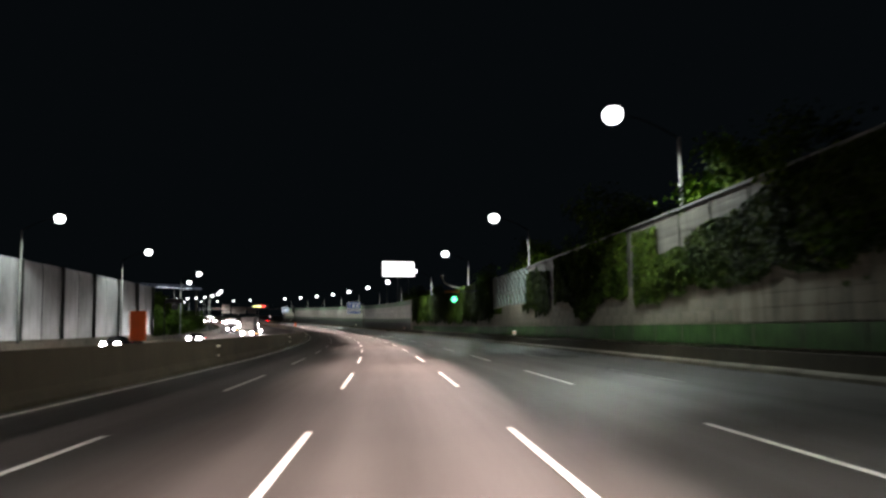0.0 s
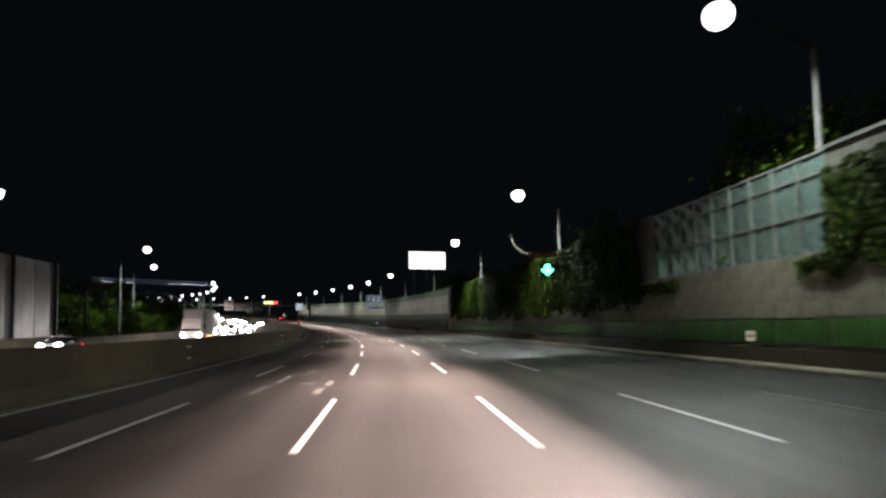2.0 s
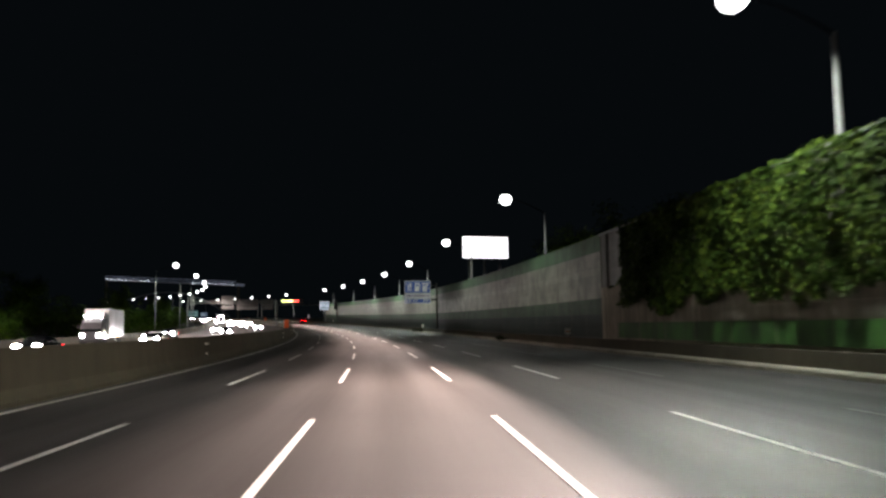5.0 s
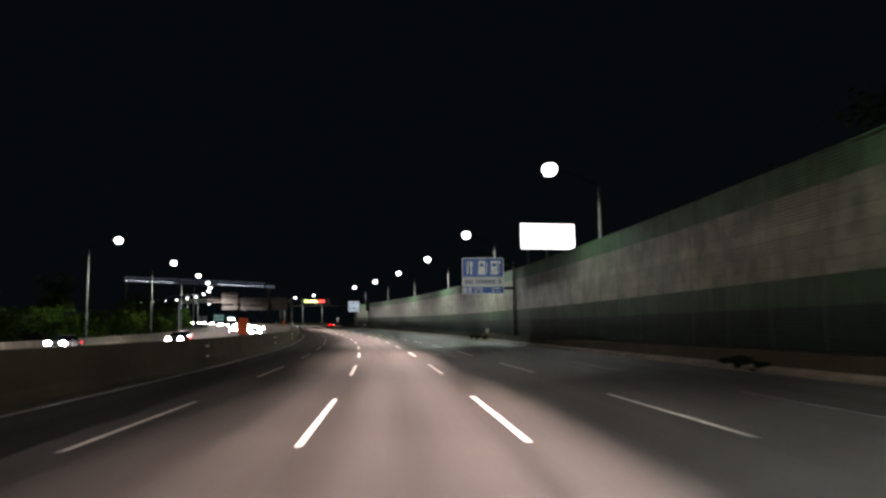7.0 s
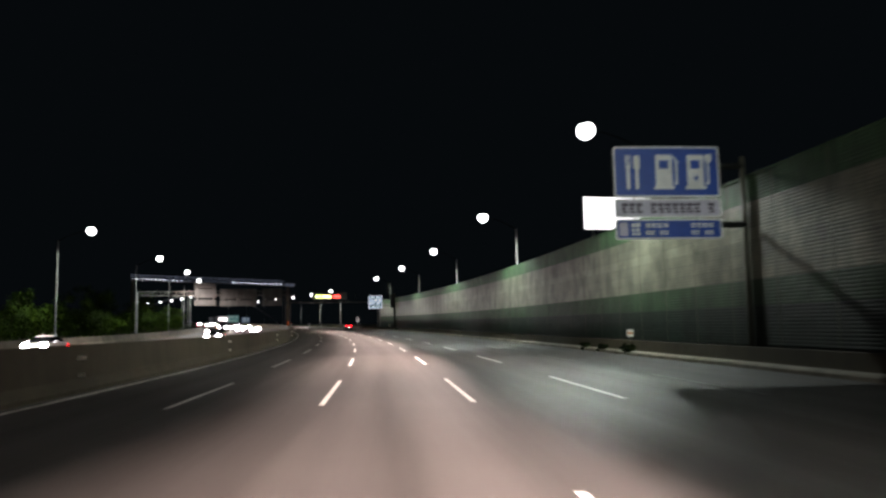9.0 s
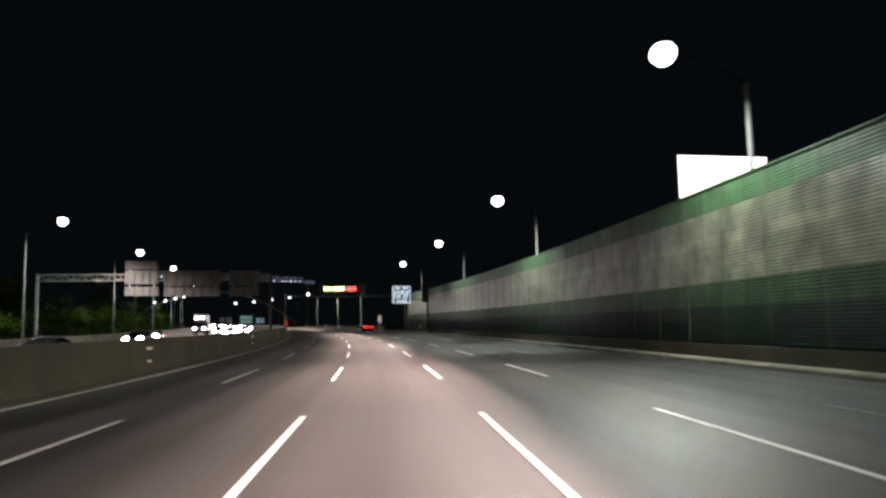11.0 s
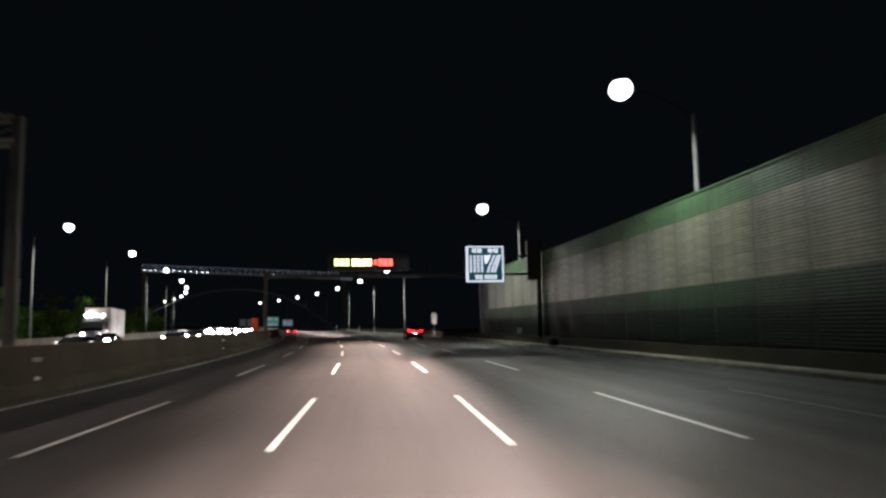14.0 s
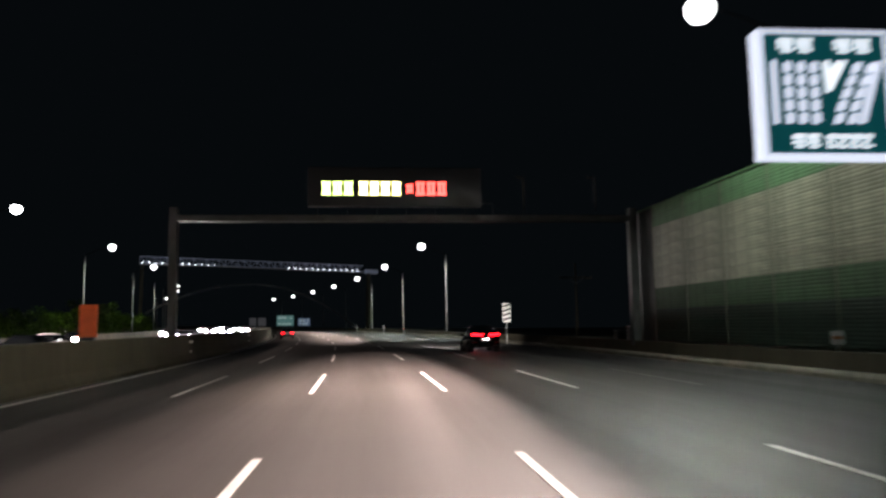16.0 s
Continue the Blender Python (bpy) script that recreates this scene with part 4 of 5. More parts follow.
def far_lane_signal():
    """The back of the signal that hangs over the oncoming lanes."""
    root = tagged(new("lane_signal"), "grey back of a lane signal on a cantilever post", "traffic signal")
    part("post", tube([(-36.2, 0.1, -0.3), (-36.2, 0.1, 7.2)], [0.16, 0.12], 12), M["gantry_paint"], root, smooth=True)
    part("arm", tube([(-36.2, 0.1, 6.95), (-33.0, 0.1, 7.0)], 0.08, 10), M["gantry_paint"], root, smooth=True)
    back = part("warning_board", box(-36.1, -33.0, -0.08, 0.02, 6.85, 7.6, bevel=0.02), M["sign_back"], root)
    for x in (-35.6, -34.5, -33.5):
        part("rib", box(x - 0.04, x + 0.04, -0.14, -0.08, 6.9, 7.55), M["sign_back"], back)
    part("side_lamp", box(-33.0, -32.9, -0.06, 0.02, 6.95, 7.1, bevel=0.01), M["tail_dim"], root, "small red marker lens")
    case = part("case", box(-34.9, -33.8, -0.1, 0.2, 5.6, 6.7, bevel=0.04), M["sign_back"], root)
    part("hatch", box(-34.75, -33.95, -0.12, -0.1, 5.75, 6.55, bevel=0.01), M["pale_steel"], case)
    root.matrix_world = spot(171.0)


def utility_pole():
    root = tagged(new("utility_pole"), "dark wooden utility pole with a crossarm beyond the wall", "utility pole")
    part("pole", tube([(0, 0, -0.6), (0, 0, 10.4)], [0.17, 0.11], 10), M["bark"], root, smooth=True)
    part("crossarm", box(-2.6, 2.6, -0.14, -0.02, 8.15, 8.32, bevel=0.02), M["bark"], root)
    for x in (-2.4, -1.2, 1.2, 2.4):
        part("insulator", tube([(x, -0.08, 8.32), (x, -0.08, 8.4), (x, -0.08, 8.52)], [0.03, 0.08, 0.05], 10), M["kerb"], root, smooth=True)
    for side in (-1, 1):
        part("brace", tube([(side * 1.1, -0.1, 8.16), (0, -0.12, 7.4)], 0.03, 6), M["steel"], root)
    root.matrix_world = spot(545, 34.2, 0.0, 8)


def gooseneck():
    root = tagged(new("gooseneck_pole"), "curved weathered pole bent out over the wall", "pole")
    pts = [(14.6, 1.0, 0.0), (14.6, 1.0, 7.6), (14.0, 0.9, 7.72), (13.1, 0.6, 7.86), (12.3, 0.3, 8.1), (11.7, 0.1, 8.45), (11.4, 0.0, 8.9), (11.32, 0.0, 9.3)]
    part("pole", tube(pts, [0.1, 0.1, 0.10, 0.085, 0.08, 0.08, 0.075, 0.07], 10), M["pale_bark"], root, smooth=True)
    part("mouth", tube([(11.32, 0, 9.25), (11.25, 0, 9.5), (11.2, 0, 9.62)], [0.08, 0.12, 0.10], 10), M["pale_bark"], root, smooth=True)
    root.matrix_world = spot(131)


def billboard():
    root = tagged(new("billboard"), "large billboard with a brightly lit white face", "billboard")
    case = part("case", box(63.2, 82.1, 0.0, 1.2, 24.6, 33.2, bevel=0.08), M["dark_steel"], root)
    face = part("face", plate(bmesh.new(), rect(63.4, 81.9, 24.8, 33.0), -0.005, 0.02), M["board"], root, "glowing white face")
    r = random.Random(3)
    bm = bmesh.new()
    for i in range(5):
        x, z = 72.3 + 1.05 * i, 28.0 + 0.25 * i
        plate(bm, rect(x, x + 0.75, z, z + 0.45 + 0.2 * r.random()), -0.03, 0.01)
    part("lettering", bm, M["sign_grey"], face)
    for x in (66, 72.3, 78.6):
        part("post", tube([(x, 0.6, -0.4), (x, 0.6, 24.6)], 0.4, 12), M["steel"], root, smooth=True)
    root.matrix_world = spot(449)


def footbridge():
    root = tagged(new("footbridge"), "lit steel truss footbridge on a slender arch", "bridge")
    # lamplight on the truss is put into its paint as a faint glow
    M["truss_glow"] = plain("lit_truss_paint", (0.5, 0.56, 0.75), 0.5, glow=0.10)
    lattice(root, -43.0, 51.5, 0.0, 26.6, 29.2, 2.6, "truss_glow", 0.11)
    part("deck", box(-43, 51.5, 0, 3.0, 26.1, 26.6), M["steel"], root)
    part("stub_deck", box(53.0, 58.5, 0, 3.0, 25.9, 27.6), M["truss_glow"], root)
    pts = []
    for u in range(17):
        x = -40 + 88 * u / 16
        pts.append((x, 1.5, 19.3 - (0.0088 if x > 4 else 0.0068) * (x - 4) ** 2))
    part("arch", tube(pts, 0.34, 8), M["steel"], root, smooth=True)
    for x in (-42, 54.5):
        part("pier", box(x - 0.6, x + 0.6, 0.5, 2.5, -0.6, 25.9), M["masonry"], root)
    M["deck_lamp"] = glowing("bridge_lamp", (0.85, 0.92, 1.0), 8.0)
    bulb = bmesh.new()
    bmesh.ops.create_uvsphere(bulb, u_segments=8, v_segments=6, radius=0.2)
    first = part("lamp", bulb, M["deck_lamp"], root, "small white lamp")
    xs = [-42 + 2.6 * i for i in range(12)] + [18.0 + 2.6 * i for i in range(13)]
    for i, x in enumerate(xs):
        ob = first if i == 0 else new("lamp", first.data)
        ob.parent = root
        ob.location = (x, -0.3, 26.8)
    root.matrix_world = spot(795) @ Matrix.Rotation(radians(1.1), 4, "Y")


def weeds():
    """Small bushes that have rooted between kerb and barrier."""
    kinds = [tree("weed_bush", 0.75, 0.7, 0.02, 51, "weed", 800, 0.0), tree("weed_bush", 0.5, 0.5, 0.015, 52, "weed", 600, 0.0)]
    for i, (s, l, k, size) in enumerate(((230.5, 13.75, 0, 0.5), (297.4, 13.8, 1, 0.8), (302.8, 13.8, 1, 0.8), (228.8, 13.7, 1, 0.6), (307.0, 13.85, 1, 0.9), (232.2, 13.8, 1, 0.7), (439.5, 13.75, 1, 1.1))):
        m = spot(s, l, 0.08, 40 * i)
        if i < 2:
            tagged(kinds[i], "small dark weed bush growing at the kerb", "bush", "weeds at the kerb")
            kinds[i].matrix_basis = m @ Matrix.Diagonal((size, size, size, 1))
        else:
            copy_thing(kinds[k], m @ Matrix.Diagonal((size, size, size, 1)))
    for s, l, h in ((474.4, 15.1, 1.5), (477.0, 15.2, 1.25)):
        root = tagged(new("utility_cabinet"), "pale grey steel utility cabinet behind the barrier", "cabinet", "utility cabinets")
        part("plinth", box(-0.42, 0.42, -0.32, 0.32, -0.3, 0.12), M["kerb"], root)
        body = part("body", box(-0.38, 0.38, -0.28, 0.28, 0.12, h, bevel=0.02), M["sign_back"], root)
        part("roof", box(-0.42, 0.42, -0.32, 0.32, h, h + 0.06, bevel=0.02), M["steel"], root)
        part("door", box(-0.33, 0.33, -0.30, -0.28, 0.2, h - 0.08, bevel=0.008), M["sign_back"], body)
        root.matrix_world = spot(s, l)


def far_signs():
    """Lit direction boards far ahead, where the road passes under the footbridge."""
    # Boards and letters carry a glow of their own colour to show them lit.
    M["far_teal"] = plain("lit_teal_board", (0.10, 0.22, 0.21), 0.5, glow=0.55)
    M["far_blue"] = plain("lit_blue_board", (0.12, 0.17, 0.26), 0.5, glow=0.55)
    M["far_dim"] = plain("dull_grey_board", (0.12, 0.12, 0.13), 0.5, glow=0.25)
    M["far_letter"] = plain("lit_board_letters", (0.55, 0.66, 0.66), 0.5, glow=0.45)
    for x0, x1, z1, colour, text in ((8.7, 15.4, 5.6, "far_teal", "lit teal direction board with pale lettering far ahead"), (17.3, 22.0, 4.4, "far_blue", "lit blue direction board with pale lettering far ahead"), (-2.0, 0.6, 4.6, "far_dim", "dull grey direction board far ahead"), (1.3, 4.4, 4.7, "far_dim", "dull grey direction board far ahead")):
        root = tagged(new("direction_sign"), text, "road sign", "far direction boards")
        panel = part("panel", box(x0, x1, 0.0, 0.1, 1.5, z1, bevel=0.03), M[colour], root)
        if colour != "far_dim":
            bars(panel, x0 + 0.5, x1 - 0.5, z1 - 1.3, z1 - 0.5, 5, "far_letter", -0.006, 7)
            bars(panel, x0 + 0.5, x1 - 0.9, 1.9, 2.5, 4, "far_letter", -0.006, 8)
        for x in (x0 + 0.4, x1 - 0.4):
            part("post", tube([(x, 0.2, -0.4), (x, 0.2, z1)], 0.1, 8), M["gantry_paint"], root, smooth=True)
        root.matrix_world = spot(770)


def small_signs():
    for s in (37.4, 256.7, 458.2):
        root = tagged(new("marker_board"), "orange vertical marker board on the median barrier", "marker", "orange marker boards")
        part("foot", box(-0.2, 0.2, -0.1, 0.1, 0.0, 0.1), M["dark_steel"], root)
        part("panel", box(-0.3, 0.3, -0.05, 0.05, 0.1, 1.22, bevel=0.03), M["orange"], root)
        root.matrix_world = spot(s, -9.75, 1.42)
    data = None
    for s in (4.5, 52.3, 98.5, 142.5, 189, 242.5, 277.6, 304.7, 338, 371.6, 402.6, 434.7, 475.5, 507):
        root = tagged(new("reflector"), "pair of white reflectors on the median barrier", "reflector", "median reflectors")
        for z, lean in ((0.46, 0.045), (0.98, 0.01)):
            if data is None:
                ob = part("reflector_plate", box(-0.012, 0.012, -0.17, 0.17, 0, 0.10, bevel=0.006), M["reflector"], root)
                data = ob.data
            else:
                ob = new("reflector_plate", data)
                ob.parent = root
            ob.location = (-9.545 - lean, 0, z)
            ob.rotation_euler = (0, 0, radians(-50))
        root.matrix_world = spot(s)
    root = tagged(new("chevron_sign"), "white board with dark diagonal stripes on a post", "road sign")
    part("post", tube([(0, 0.06, -0.1), (0, 0.06, 3.4)], 0.04, 8), M["steel"], root, smooth=True)
    panel = part("panel", plate(bmesh.new(), rounded(-0.35, 0.35, 1.9, 3.5, 0.06), 0.0, 0.03), M["sign_white"], root)
    bm = bmesh.new()
    for k in range(4):
        z = 1.98 + 0.38 * k
        plate(bm, [(-0.32, z), (0.32, z + 0.2), (0.32, z + 0.38), (-0.32, z + 0.18)], -0.034, 0.004)
    part("stripe", bm, M["black"], panel)
    root.matrix_world = spot(499, 12.8)
    root = tagged(new("marker_plate"), "small pale marker plate on a stub post on the barrier", "marker", "marker plates on the barrier")
    part("stub_post", tube([(0, 0.03, 0.0), (0, 0.03, 0.3)], 0.03, 8), M["steel"], root, smooth=True)
    plate_ob = part("plate", plate(bmesh.new(), rounded(-0.2, 0.2, 0.2, 0.62, 0.04), 0.0, 0.02), M["reflector"], root)
    part("stripe", plate(bmesh.new(), rect(-0.16, 0.16, 0.36, 0.46), -0.022, 0.004), M["amber_board"], plate_ob)
    for i, s in enumerate((453.0, 91.6, 205.2, 298.5)):
        if i == 0:
            root.matrix_world = spot(s, 14.12, 0.8)
        else:
            copy_thing(root, spot(s, 14.12, 0.8))
    for s, l, h in ((600, 13.2, 1.6), (640, 13.2, 1.6), (575, 13.2, 1.2)):
        root = tagged(new("delineator_post"), "slim white roadside delineator post", "post", "delineator posts")
        part("post", tube([(0, 0, 0), (0, 0, h)], [0.09, 0.07], 8), M["sign_white"], root, smooth=True)
        part("band", tube([(0, 0, h * 0.7), (0, 0, h * 0.85)], 0.095, 8), M["orange"], root, smooth=True)
        root.matrix_world = spot(s, l)


service_sign()
lane_sign()
message_gantry()
back_gantry()
lane_signal()
gooseneck()
far_lane_signal()
utility_pole()
billboard()
footbridge()
small_signs()
far_signs()
weeds()


# ---- vehicles ----
M["car_black"] = surface("black_car_paint", (0.004, 0.004, 0.005), 0.0, 0.0, vary=0.15, coarse=1, fine=40, bump=0.0, coat=0.25)
M["car_black"].node_tree.nodes["Principled BSDF"].inputs["Specular IOR Level"].default_value = 0.3
M["car_grey"] = surface("grey_car_paint", (0.10, 0.10, 0.11), 0.3, 0.3, vary=0.1, coarse=1, fine=40, bump=0.0, coat=1.0)
M["car_white"] = surface("white_car_paint", (0.75, 0.75, 0.73), 0.35, 0.0, vary=0.1, coarse=1, fine=30, bump=0.0, coat=0.6)
M["trim"] = surface("black_plastic_trim", (0.025, 0.025, 0.025), 0.6, vary=0.2, coarse=2, fine=30, bump=0.05)
M["tyre"] = surface("tyre_rubber", (0.018, 0.018, 0.018), 0.85, vary=0.25, coarse=3, fine=30, bump=0.2)
M["rim"] = surface("dark_alloy", (0.22, 0.22, 0.23), 0.3, 0.9, vary=0.15, coarse=3, fine=30, bump=0.0)
M["chrome"] = surface("chrome", (0.75, 0.75, 0.76), 0.12, 1.0, vary=0.05, coarse=3, fine=30, bump=0.0)
M["tail"] = glowing("tail_light_red", (1.0, 0.006, 0.012), 16.0)
M["tail_core"] = glowing("tail_light_core", (1.0, 0.55, 0.50), 5.0)
M["head"] = glowing("headlight", (1.0, 0.97, 0.95), 300.0)
M["plate_lamp"] = glowing("plate_lamp", (1.0, 0.97, 0.9), 160.0)
M["amber"] = glowing("amber_lamp", (1.0, 0.42, 0.10), 14.0)
M["cargo"] = surface("white_cargo_box", (0.62, 0.62, 0.62), 0.5, vary=0.15, coarse=0.6, fine=8, bump=0.05, streak=0.25)


def car_glass():
    n = Nodes("tinted_glass")
    n.bsdf.inputs["Base Color"].default_value = (0.008, 0.009, 0.010, 1)
    n.bsdf.inputs["Roughness"].default_value = 0.06
    n.bsdf.inputs["IOR"].default_value = 1.5
    n.bsdf.inputs["Coat Weight"].default_value = 0.5
    return n.mat


M["glass"] = car_glass()


def loft(sections):
    """Skin over half-sections (x, z), mirrored; each is (y, [points from the bottom middle up to the top middle])."""
    bm = bmesh.new()
    rings = []
    for y, pts in sections:
        right = [bm.verts.new((x, y, z)) for x, z in pts]
        left = [bm.verts.new((-x, y, z)) for x, z in reversed(pts) if x > 1e-6]
        rings.append(right + left)
    n = len(rings[0])
    for a, b in zip(rings, rings[1:]):
        for i in range(n):
            bm.faces.new((a[i], a[(i + 1) % n], b[(i + 1) % n], b[i]))
    bm.faces.new(list(reversed(rings[0])))
    bm.faces.new(rings[-1])
    bmesh.ops.recalc_face_normals(bm, faces=bm.faces)
    return bm


def wheel(parent, x, y, r, w, side):
    bm = bmesh.new()
    prof = [(0.55, -w / 2 * 0.92), (0.86, -w / 2), (0.97, -w / 2 * 0.8), (1.0, -w / 2 * 0.4), (1.0, w / 2 * 0.4), (0.97, w / 2 * 0.8), (0.86, w / 2), (0.55, w / 2 * 0.92)]
    rings = [[bm.verts.new((xx, r * q * math.cos(a), r * q * math.sin(a))) for q, xx in prof] for a in [k * 2 * math.pi / 28 for k in range(28)]]
    for k in range(28):
        a, b = rings[k], rings[(k + 1) % 28]
        for i in range(len(prof)):
            bm.faces.new((a[i], a[(i + 1) % len(prof)], b[(i + 1) % len(prof)], b[i]))
    tyre = part("tyre", bm, M["tyre"], parent, smooth=True)
    tyre.location = (x, y, r)
    rim = bmesh.new()
    face = side * w * 0.36
    tube([(face - side * 0.06, 0, 0), (face + side * 0.01, 0, 0)], r * 0.17, 12, rim)
    for k in range(5):
        a = k * 2 * math.pi / 5 + 0.3
        for d in (-0.12, 0.12):
            tube([(face, r * 0.12 * math.cos(a), r * 0.12 * math.sin(a)), (face - side * 0.01, r * 0.6 * math.cos(a + d), r * 0.6 * math.sin(a + d))], 0.022, 6, rim)
    ring = [(face - side * 0.02, r * 0.62 * math.cos(k * math.pi / 12), r * 0.62 * math.sin(k * math.pi / 12)) for k in range(25)]
    tube(ring, 0.025, 6, rim, caps=False)
    part("rim", rim, M["rim"], tyre)
    part("brake_disc", tube([(-side * 0.02, 0, 0), (0, 0, 0)], r * 0.5, 20), M["trim"], tyre)


def interp(table, y):
    return float(np.interp(y, [p[0] for p in table], [p[1] for p in table]))


def car(name, length, width, roof, deck, belt, paint, glass_from, glass_to, wheel_r, axles):
    """A car whose rear is at y 0; roof and deck are heights along y."""
    root = new(name)
    w = width / 2
    plan = [(0, 0.84), (0.06, 0.90), (0.2, 0.95), (0.6, 0.99), (1.2, 1.0), (length - 1.4, 1.0), (length - 0.7, 0.965), (length - 0.25, 0.86), (length - 0.06, 0.72), (length, 0.6)]
    low = [(0, 0.46), (0.15, 0.36), (0.5, 0.28), (length - 0.6, 0.25), (length - 0.1, 0.3), (length, 0.4)]
    body = []
    for y in [0, 0.05, 0.14, 0.3, 0.55, 0.9, 1.3, 1.8, 2.3, 2.8, 3.2, 3.6, length - 1.0, length - 0.6, length - 0.3, length - 0.1, length]:
        f, z0, z1 = interp(plan, y) * w, interp(low, y), interp(deck, y)
        h = z1 - z0
        body.append((y, [(0, z0), (f * 0.86, z0), (f * 0.965, z0 + h * 0.10), (f * 0.985, z0 + h * 0.32), (f, z0 + h * 0.55), (f * 0.985, z0 + h * 0.74), (f * 0.95, z0 + h * 0.92), (f * 0.88, z1), (f * 0.5, z1 + 0.025), (0, z1 + 0.035)]))
    shell = part("body", loft(body), M[paint], root, smooth=True)
    cabin, cap = [], []
    for k in range(15):
        y = glass_from + (glass_to - glass_from) * k / 14
        f, zb, zr = interp(plan, y) * w, interp(deck, y) - 0.03, interp(roof, y)
        zr = max(zr, zb + 0.02)
        h = zr - zb
        cabin.append((y, [(0, zb), (f * 0.9, zb), (f * (0.9 - 0.10 * min(1, h / 0.5)), zb + h * 0.5), (f * (0.9 - 0.22 * min(1, h / 0.5)), zb + h * 0.9), (f * (0.84 - 0.24 * min(1, h / 0.5)), zr - 0.005), (f * 0.35, zr + 0.015), (0, zr + 0.02)]))
        if h > 0.42:
            cap.append((y, [(0, zr - 0.03), (f * 0.66, zr - 0.06), (f * 0.69, zr - 0.03), (f * 0.605, zr + 0.012), (f * 0.35, zr + 0.03), (0, zr + 0.036)]))
    part("window_glass", loft(cabin), M["glass"], root, "dark tinted windows", smooth=True)
    part("roof", loft(cap), M[paint], root, smooth=True)
    for y in axles:
        for side in (-1, 1):
            arch = bmesh.new()
            rim_pts = [(side * (w * 0.985), y + (wheel_r + 0.05) * math.cos(a), wheel_r + (wheel_r + 0.05) * math.sin(a)) for a in [radians(-15 + 210 * k / 16) for k in range(17)]]
            tube(rim_pts, 0.035, 6, arch)
            part("wheel_arch", arch, M["trim"], root)
            part("arch_lining", tube([(side * w * 0.72, y, wheel_r), (side * (w * 0.992), y, wheel_r)], wheel_r + 0.045, 24), M["trim"], root)
            wheel(root, side * (w - 0.085), y, wheel_r, 0.25, side)
    for side in (-1, 1):
        mirror = bmesh.new()
        bmesh.ops.create_uvsphere(mirror, u_segments=12, v_segments=8, radius=1)
        bmesh.ops.transform(mirror, matrix=Matrix.Translation((side * (w + 0.10), glass_to - 0.62, belt + 0.07)) @ Matrix.Diagonal((0.13, 0.09, 0.09, 1)), verts=mirror.verts)
        tube([(side * (w * 0.9), glass_to - 0.6, belt + 0.0), (side * (w + 0.06), glass_to - 0.6, belt + 0.04)], 0.03, 6, mirror)
        part("wing_mirror", mirror, M[paint], root, smooth=True)
    return root, shell, w, length


def beam(s, l, way, power=4000):
    """The light of a car's headlights."""
    data = bpy.data.lights.new("headlight_beam", "SPOT")
    data.energy, data.spot_size, data.spot_blend, data.shadow_soft_size, data.color = power, radians(60), 1.0, 0.12, (1.0, 0.96, 0.92)
    new("headlight_beam", data).matrix_world = look(on_road(s, l, 0.75), on_road(s + way * 18, l, 0.0))


